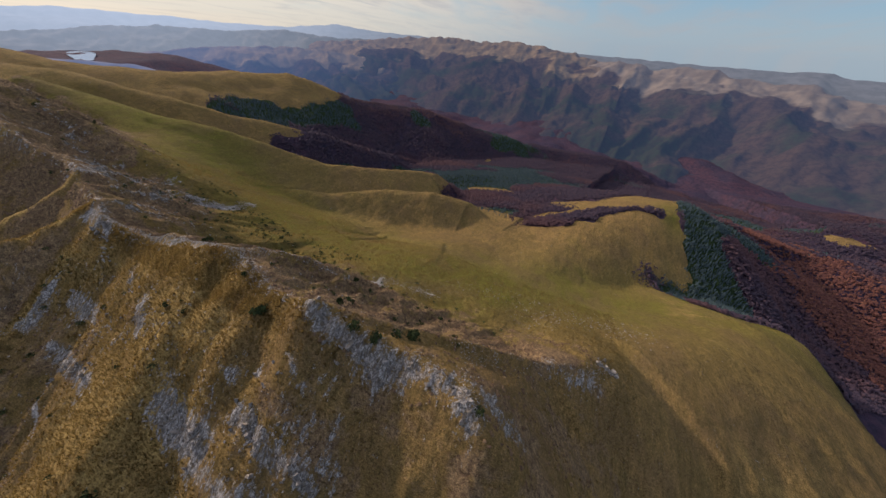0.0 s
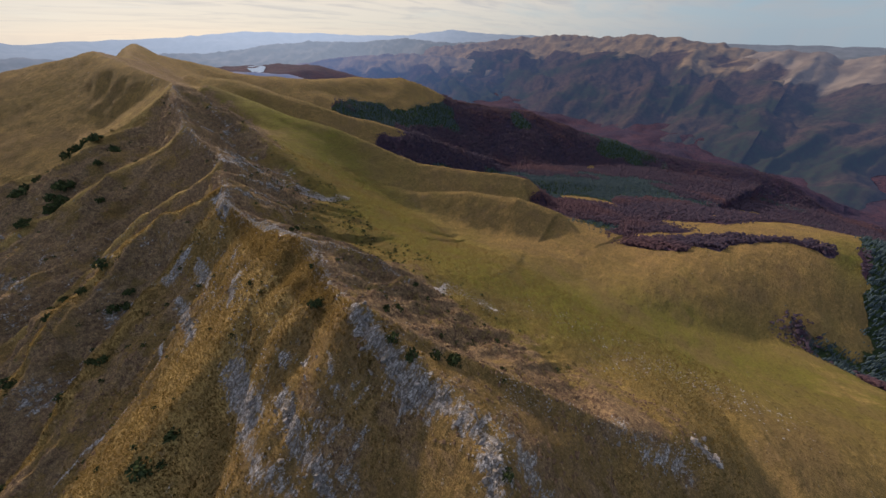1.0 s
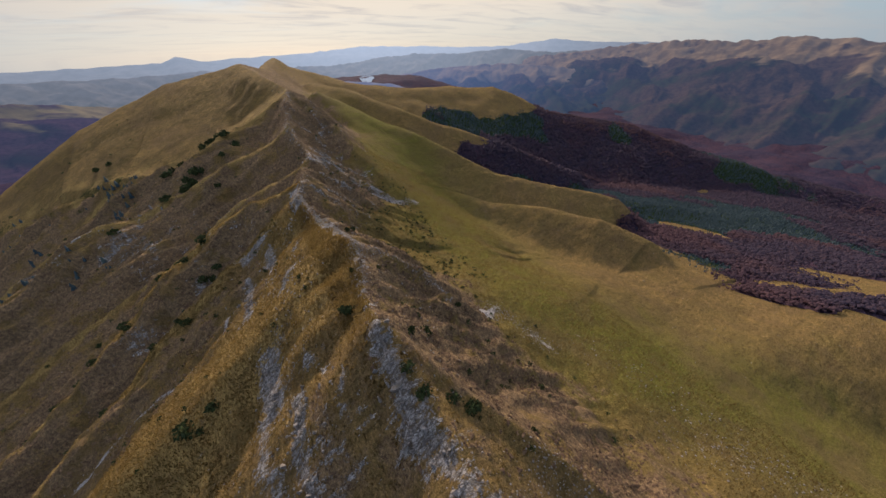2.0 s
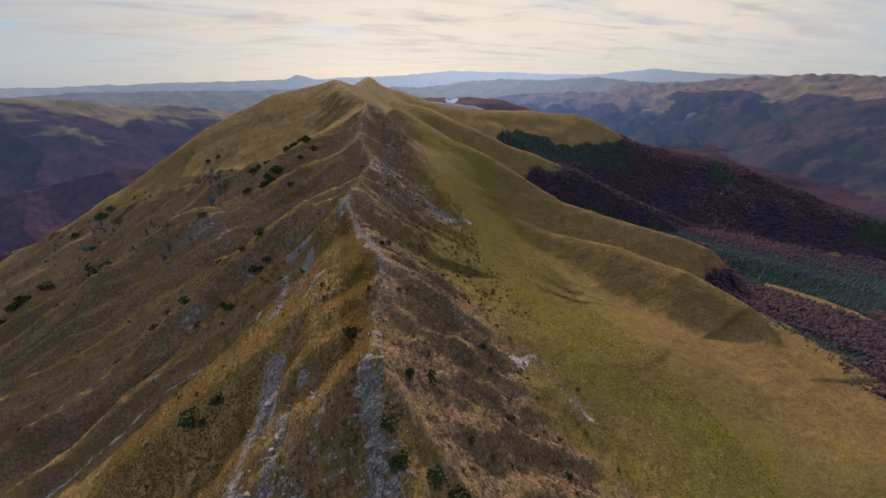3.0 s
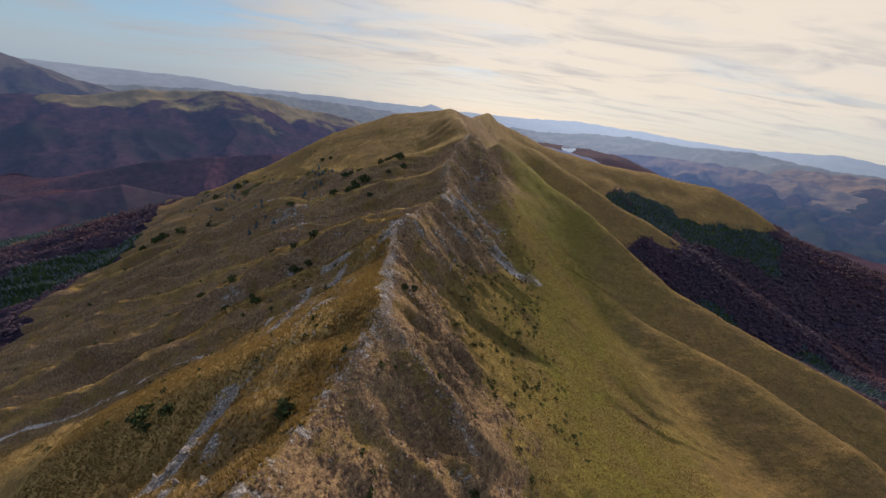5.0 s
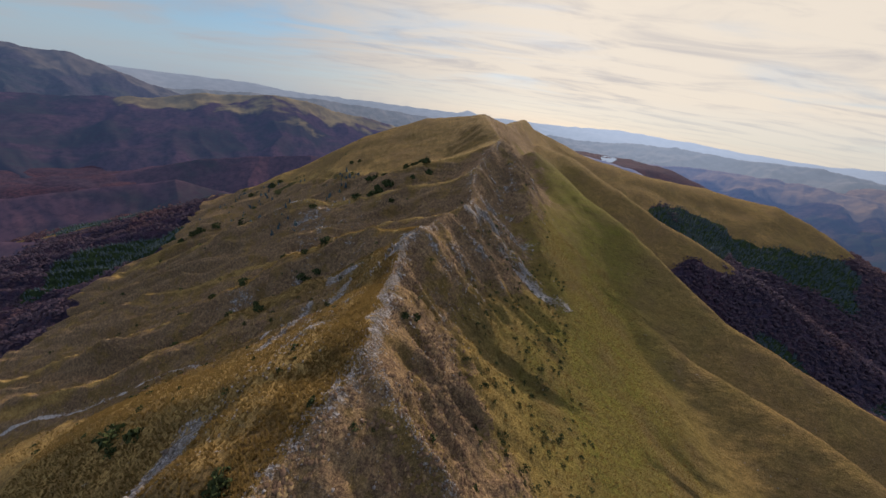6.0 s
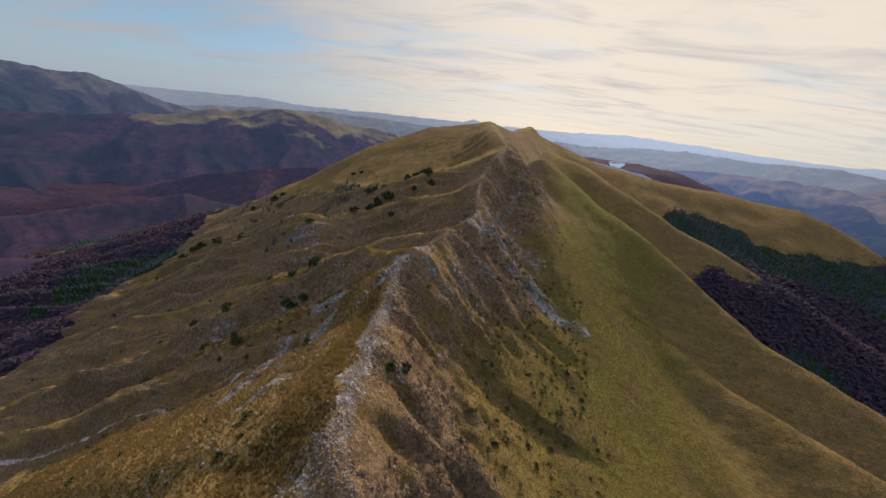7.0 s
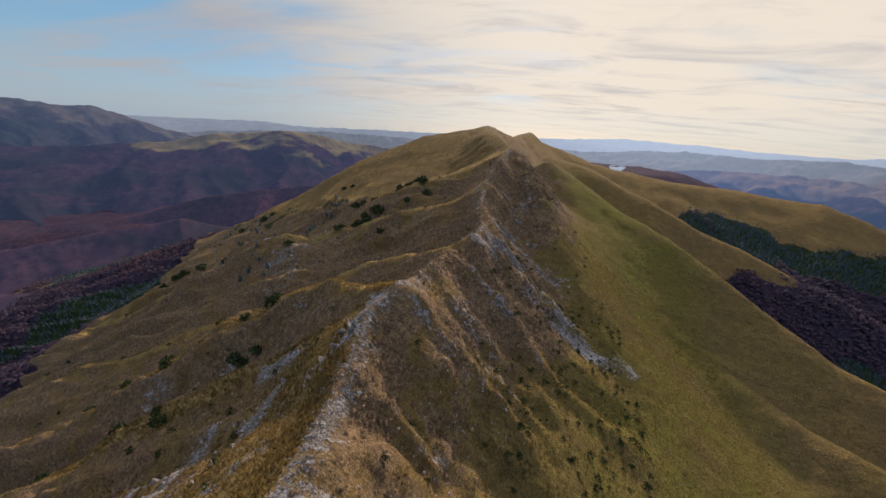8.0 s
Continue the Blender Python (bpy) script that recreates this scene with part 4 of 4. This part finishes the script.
outcrop([(37, 157.5), (46, 156.5), (58, 152), (66, 149)], 46, 2.4, 0.5, 2.2, BLOCKS, "purple-grey broken rock rib above scree", 13)
outcrop([(44, 190), (50, 212), (57, 236), (62, 255)], 40, 3.2, 0.6, 2.4, SLABS, "dark rock wall under the summit", 14)
outcrop([(-35, 191), (-55, 200), (-71, 208), (-91, 208), (-100, 220)], 80, 3.0, 0.7, 3.0, SLABS, "grey crags across the western slope", 15)
outcrop([(53, -6), (55, -11), (60, -17)], 44, 1.6, 0.5, 2.0, BLOCKS, "reddish brown rock knoll in heather", 16)
outcrop([(30, 65.5), (35.7, 61.3), (41, 59.5), (47, 57)], 60, 0.8, 0.25, 0.9, BLOCKS, "small pale stones along a heather rib", 17)
outcrop([(29, 186), (31, 196), (34, 206), (40, 230)], 60, 1.2, 0.5, 1.8, BLOCKS, "pale stones on the upper crest", 18)
outcrop([(30, 47), (38.5, 48.3), (48, 51), (55, 51)], 36, 1.3, 0.3, 1.3, BLOCKS, "weathered stones on a brown heather rib", 19)

outcrop([(28, 84), (32.5, 81), (41, 83)], 60, 0.9, 0.25, 1.0, BLOCKS, "pale stones breaking out of a brown rib", 30)
outcrop([(29, 111), (34.5, 108.5), (41, 108)], 40, 1.0, 0.3, 1.2, BLOCKS, "grey stones down a heathery rib of the knob", 31)
outcrop([(66.5, -18), (67.8, -21), (69, -24)], 40, 1.0, 0.9, 2.8, SLABS, "white limestone slabs at the foot of the knoll", 32)

# scree and loose stones
stone_shapes = []
for me in BLOCKS[:6]:
    stone_shapes.append((np.array([v.co[:] for v in me.vertices]), np.array([p.vertices[:] for p in me.polygons])))


def stones(name, line, number, width, small, large, label, seed):
    r = np.random.default_rng(seed)
    pts = np.array(line, dtype=float)
    seg = r.integers(0, len(pts) - 1, number)
    f = r.uniform(0, 1, number)[:, None]
    p = pts[seg] * (1 - f) + pts[seg + 1] * f + r.normal(0, width, (number, 2))
    size = small + (large - small) * r.uniform(0, 1, number) ** 3
    scatter(name, stone_shapes, p[:, 0], p[:, 1], sample(gz, p[:, 0], p[:, 1]), size, r, LIMESTONE, label, "stones")


stones("scree", [(50, 149), (58, 147), (68, 145), (81, 144)], 1400, 1.2, 0.15, 0.8, "pale limestone scree tongue on the grass", 21)
stones("scree", [(1, 92), (-6, 90), (-11, 82), (-29, 85), (-53, 82), (-82, 79), (-120, 70)], 900, 0.6, 0.1, 0.5, "narrow grey scree runnel in a gully", 22)
stones("scree", [(57, 51), (66, 54), (70, 43), (73, 38)], 900, 2.0, 0.12, 0.5, "white stone patches at the foot of the heather", 23)
stones("scree", [(80, 6), (96, -4), (108, -20), (112, -44), (104, 10), (86, 36)], 900, 5.0, 0.15, 0.75, "scattered pale stones on open pasture", 24)
stones("scree", [(30, 30), (36, 60), (38, 90), (34, 110), (44, 150)], 900, 4.0, 0.12, 0.6, "small stones strewn over brown heather", 25)
stones("scree", [(26.4, 52), (28, 60), (29.4, 66), (27.2, 80), (24.2, 92), (22.8, 104)], 3200, 0.9, 0.08, 0.42, "white rubble strewn along the crest", 27)
stones("scree", [(30, 65.5), (35.7, 61.3), (41, 59.5), (47, 57)], 900, 0.8, 0.08, 0.4, "white rubble on a stony rib below the crest", 28)
stones("scree", [(26, 30), (27, 17), (25, 6), (38.6, 13), (41.8, 8), (53, -6), (60, -16), (67, -20)], 1500, 1.6, 0.08, 0.45, "pale rubble below the rocky rim", 29)
stones("scree", [(6, 30), (4, 50), (14, 70), (8, 92)], 600, 4.0, 0.12, 0.7, "stones lying on the steep western grass", 26)


# ---------------------------------------------------------------- junipers
JUNIPER = leafy_material("juniper_needles", (0.026, 0.038, 0.016), (0.048, 0.062, 0.022), (0.075, 0.085, 0.03), 1.6)
BARK = leafy_material("juniper_bark", (0.07, 0.05, 0.035), (0.10, 0.07, 0.05), (0.12, 0.09, 0.06), 2.0)


def juniper(seed):
    """A low evergreen bush about 1 m high: short stems and a ragged crown of small sprays."""
    r = random.Random(seed)
    root = tagged(new("juniper_bush"), "dark green juniper bush rooted in the steep slope", "bush", "junipers of the ridge")
    bm = bmesh.new()
    for i in range(5):
        a, lean = 2 * math.pi * i / 5 + r.uniform(-0.4, 0.4), r.uniform(0.15, 0.45)
        m = Matrix.Translation((math.cos(a) * lean * 0.5, math.sin(a) * lean * 0.5, 0.2)) @ Matrix.Rotation(a, 4, "Z") @ Matrix.Rotation(lean, 4, "Y")
        bmesh.ops.create_cone(bm, segments=5, radius1=0.05, radius2=0.015, depth=0.9, matrix=m)
    me = bpy.data.meshes.new("stem")
    bm.to_mesh(me), bm.free()
    me.materials.append(BARK)
    new("stem", me).parent = root
    pts, tris = [], []
    for _ in range(70):
        a, q = r.uniform(0, 2 * math.pi), r.random() ** 0.6
        h = r.uniform(0.05, 0.95) * (1.1 - 0.55 * q)
        c = Vector((math.cos(a) * q * 0.85, math.sin(a) * q * 0.75, h))
        base, size = len(pts), r.uniform(0.14, 0.28)
        for _ in range(5):
            v = Vector((r.gauss(0, 1), r.gauss(0, 1), r.gauss(0, 0.7))).normalized() * size * r.uniform(0.6, 1.2)
            pts.append(c + v)
        pts.append(c + Vector((r.uniform(-0.05, 0.05), r.uniform(-0.05, 0.05), size * r.uniform(0.8, 1.5))))
        tris += [(base, base + 1, base + 5), (base + 1, base + 2, base + 5), (base + 2, base + 3, base + 5), (base + 3, base + 4, base + 5), (base + 4, base, base + 5), (base, base + 2, base + 4)]
    me = bpy.data.meshes.new("foliage")
    me.from_pydata(pts, [], tris)
    me.materials.append(JUNIPER)
    new("foliage", me).parent = root
    return root


# x, y and height of each bush
KNOB_BUSHES = [(-10.9, 113.6, 1.8), (-13.4, 114.5, 2.3), (-9.1, 115.4, 1.7), (-11, 124.5, 2.4), (-18, 122.5, 1.6), (-27, 124, 1.8), (-41, 118.5, 1.9), (-40, 117, 1.5), (-52, 114.5, 2.0), (-58, 114, 1.7), (-66, 112, 1.8), (-20, 101.5, 1.9), (-22, 102.5, 1.6), (-30, 100, 1.3), (-46, 94, 1.5), (-60, 136, 1.4), (-33, 151, 1.8), (-29, 151, 1.6)]
SOUTH_BUSHES = [(-9.2, 60, 2.0), (-16, 60.4, 2.4), (-13, 58, 1.3), (22.6, 48.5, 1.6), (21.6, 49.4, 1.2), (26.2, 58, 0.9), (26.4, 29.6, 1.2), (27.1, 25.5, 1.5), (30.7, 23.9, 1.4), (32.7, 21.8, 1.6), (41.1, 16.1, 0.9), (24.6, 5, 1.2), (30, 36.3, 1.3), (33.3, 37.7, 1.6), (47.8, 49.2, 1.1), (47.5, 34.8, 1.3), (55.7, 26.3, 0.9), (30.8, 80.1, 1.0), (32.5, 82, 1.2), (49.3, 86.1, 1.0)]
BREAK_BUSHES = [(-21, 198, 2.6), (-22.6, 194, 2.8), (-28, 210, 2.4), (-32, 193, 2.2), (-49, 207, 2.0), (-8, 224, 2.6), (-2.4, 220, 3.0), (4.3, 210, 2.4), (-23, 213, 2.2), (-17, 201, 3.0), (-2.7, 203, 1.8), (-19, 194, 2.6), (-12, 219, 2.4), (-55, 186, 1.8), (-73, 212, 2.0), (-30, 207, 2.2), (-8, 183, 1.8), (1, 216, 2.2)]
WEST_BUSHES = [(-155, 239, 3.4), (-143, 236, 3.6), (-150, 232, 3.0), (-182, 286, 3.4), (-196, 330, 3.6), (-188, 322, 3.2), (-183, 331, 3.0), (-219, 257, 3.8), (-222, 253, 3.2), (-211, 315, 3.2), (-86, 297, 2.2), (-77, 294, 2.0), (-160, 246, 3.0), (-205, 262, 3.4), (-228, 246, 3.4), (-192, 338, 3.0), (-120, 205, 2.2), (-132, 214, 2.4)]
kinds = [juniper(100 + i) for i in range(5)]
bush_rng = random.Random(3)
placed = 0
for x, y, h in KNOB_BUSHES + SOUTH_BUSHES + [(x, y, 1.35 * h) for x, y, h in BREAK_BUSHES + WEST_BUSHES]:
    at = pose(x, y, ground_at(x, y) - 0.12 * h, 0, 0, bush_rng.uniform(0, 360))
    wide = h * bush_rng.uniform(0.85, 1.25)
    if placed < len(kinds):
        ob = kinds[placed]
        ob.matrix_basis = at
    else:
        ob = copy_thing(kinds[placed % len(kinds)], at)
    ob.scale = (wide, wide * bush_rng.uniform(0.8, 1.1), h)
    placed += 1

# small shrubs and grass tufts that nobody could count
shrub_shapes = []
for k in kinds[:3]:
    leaves = next(c for c in k.children if c.name.startswith("foliage")).data
    shrub_shapes.append((np.array([v.co[:] for v in leaves.vertices])[:180], np.array([p.vertices[:] for p in leaves.polygons])[:180]))
r = np.random.default_rng(31)
n_shrub = 720
sx_, sy_ = np.concatenate([r.uniform(30, 75, 170), r.uniform(-60, 20, 130), r.uniform(-230, -60, 120), r.uniform(44, 80, 300)]), np.concatenate([r.uniform(10, 250, 170), r.uniform(60, 230, 130), r.uniform(110, 340, 120), r.uniform(70, 165, 300)])
scatter("low_shrubs", shrub_shapes, sx_, sy_, sample(gz, sx_, sy_), r.uniform(0.35, 1.0, n_shrub) * (1 + 0.8 * step(-sx_, 60, 120)), r, JUNIPER, "small dark shrubs dotted over the slopes", "shrubs")


def tuft_material():
    m, n = material("dry_grass")
    at = n.add("ShaderNodeNewGeometry")
    k = at.outputs["Random Per Island"]
    c = n.mix(k, (0.120, 0.082, 0.028), (0.215, 0.145, 0.052))
    c = n.mix(n.ramp(n.noise(at.outputs["Position"], 0.16, 4.0, 0.6), 0.4, 0.65), c, (0.150, 0.098, 0.034))
    s = n.add("ShaderNodeBsdfPrincipled")
    n.put(s.inputs["Base Color"], c)
    s.inputs["Roughness"].default_value = 0.9
    s.inputs["Specular IOR Level"].default_value = 0.1
    through_light = n.add("ShaderNodeBsdfTranslucent")
    n.put(through_light.inputs["Color"], c)
    both = n.add("ShaderNodeMixShader")
    both.inputs[0].default_value = 0.68
    n.link(s.outputs[0], both.inputs[1]), n.link(through_light.outputs[0], both.inputs[2])
    n.link(both.outputs[0], n.add("ShaderNodeOutputMaterial").inputs[0])
    return m


def tuft_shape(r):
    pts, tris = [], []
    for i in range(5):
        a = 2 * math.pi * i / 5 + r.uniform(-0.5, 0.5)
        out, h, w = r.uniform(0.25, 0.6), r.uniform(0.5, 1.0), r.uniform(0.16, 0.3)
        c, s, b = math.cos(a), math.sin(a), len(pts)
        pts += [(-s * w, c * w, -0.15), (s * w, -c * w, -0.15), (c * out, s * out, h)]
        tris.append((b, b + 1, b + 2))
    return np.array(pts), np.array(tris)


def heather_shape(r):
    """A low ragged cushion, unit height."""
    pts, tris = [], []
    for i in range(3):
        c, b = Vector((r.uniform(-0.5, 0.5), r.uniform(-0.5, 0.5), 0)), len(pts)
        for k in range(4):
            a = 2 * math.pi * k / 4 + r.uniform(-0.4, 0.4)
            q = r.uniform(0.35, 0.75)
            pts.append((c.x + math.cos(a) * q, c.y + math.sin(a) * q, r.uniform(-0.35, -0.1)))
        pts.append((c.x + r.uniform(-0.2, 0.2), c.y + r.uniform(-0.2, 0.2), r.uniform(0.5, 1.0)))
        tris += [(b + k, b + (k + 1) % 4, b + 4) for k in range(4)]
    return np.array(pts), np.array(tris)


tufts = [tuft_shape(random.Random(i)) for i in range(8)]
cushions = [heather_shape(random.Random(40 + i)) for i in range(8)]
TUFT = tuft_material()
HEATHER = leafy_material("brown_heather", (0.088, 0.056, 0.038), (0.156, 0.100, 0.060), (0.230, 0.158, 0.076), 0.5)


def strewn(number, boxes):
    """Random places within boxes of (share, x0, x1, y0, y1)."""
    x = np.concatenate([r.uniform(b[1], b[2], int(number * b[0])) for b in boxes])
    y = np.concatenate([r.uniform(b[3], b[4], int(number * b[0])) for b in boxes])
    return x, y, sample(np.maximum(masks["rock"], masks["scree"]), x, y), sample(masks["heath"], x, y)


x, y, bare, thin = strewn(110000, [(0.42, -45, 30, 20, 125), (0.16, 20, 36, 30, 140), (0.30, 30, 130, -30, 200), (0.12, -110, -30, 60, 230)])
keep = (bare < 0.5) & (thin < r.uniform(0.12, 0.55, len(x)))
x, y = x[keep], y[keep]
scatter("grass_tufts", tufts, x, y, sample(gz, x, y), r.uniform(0.22, 0.62, len(x)), r, TUFT, "dry golden grass tufts covering the ridge", "grass", 0.8)
x, y, bare, thin = strewn(90000, [(0.62, 22, 82, -20, 235), (0.38, -90, 24, 60, 230)])
keep = (bare < 0.55) & (thin > r.uniform(0.25, 0.95, len(x))) & (sample(fbm(gx, gy, 12, 3, 121), x, y) > r.uniform(-0.25, 0.15, len(x)))
x, y = x[keep], y[keep]
scatter("heather", cushions, x, y, sample(gz, x, y), r.uniform(0.16, 0.5, len(x)), r, HEATHER, "low brown heather cushions over the upper slopes", "heather", 1.3)
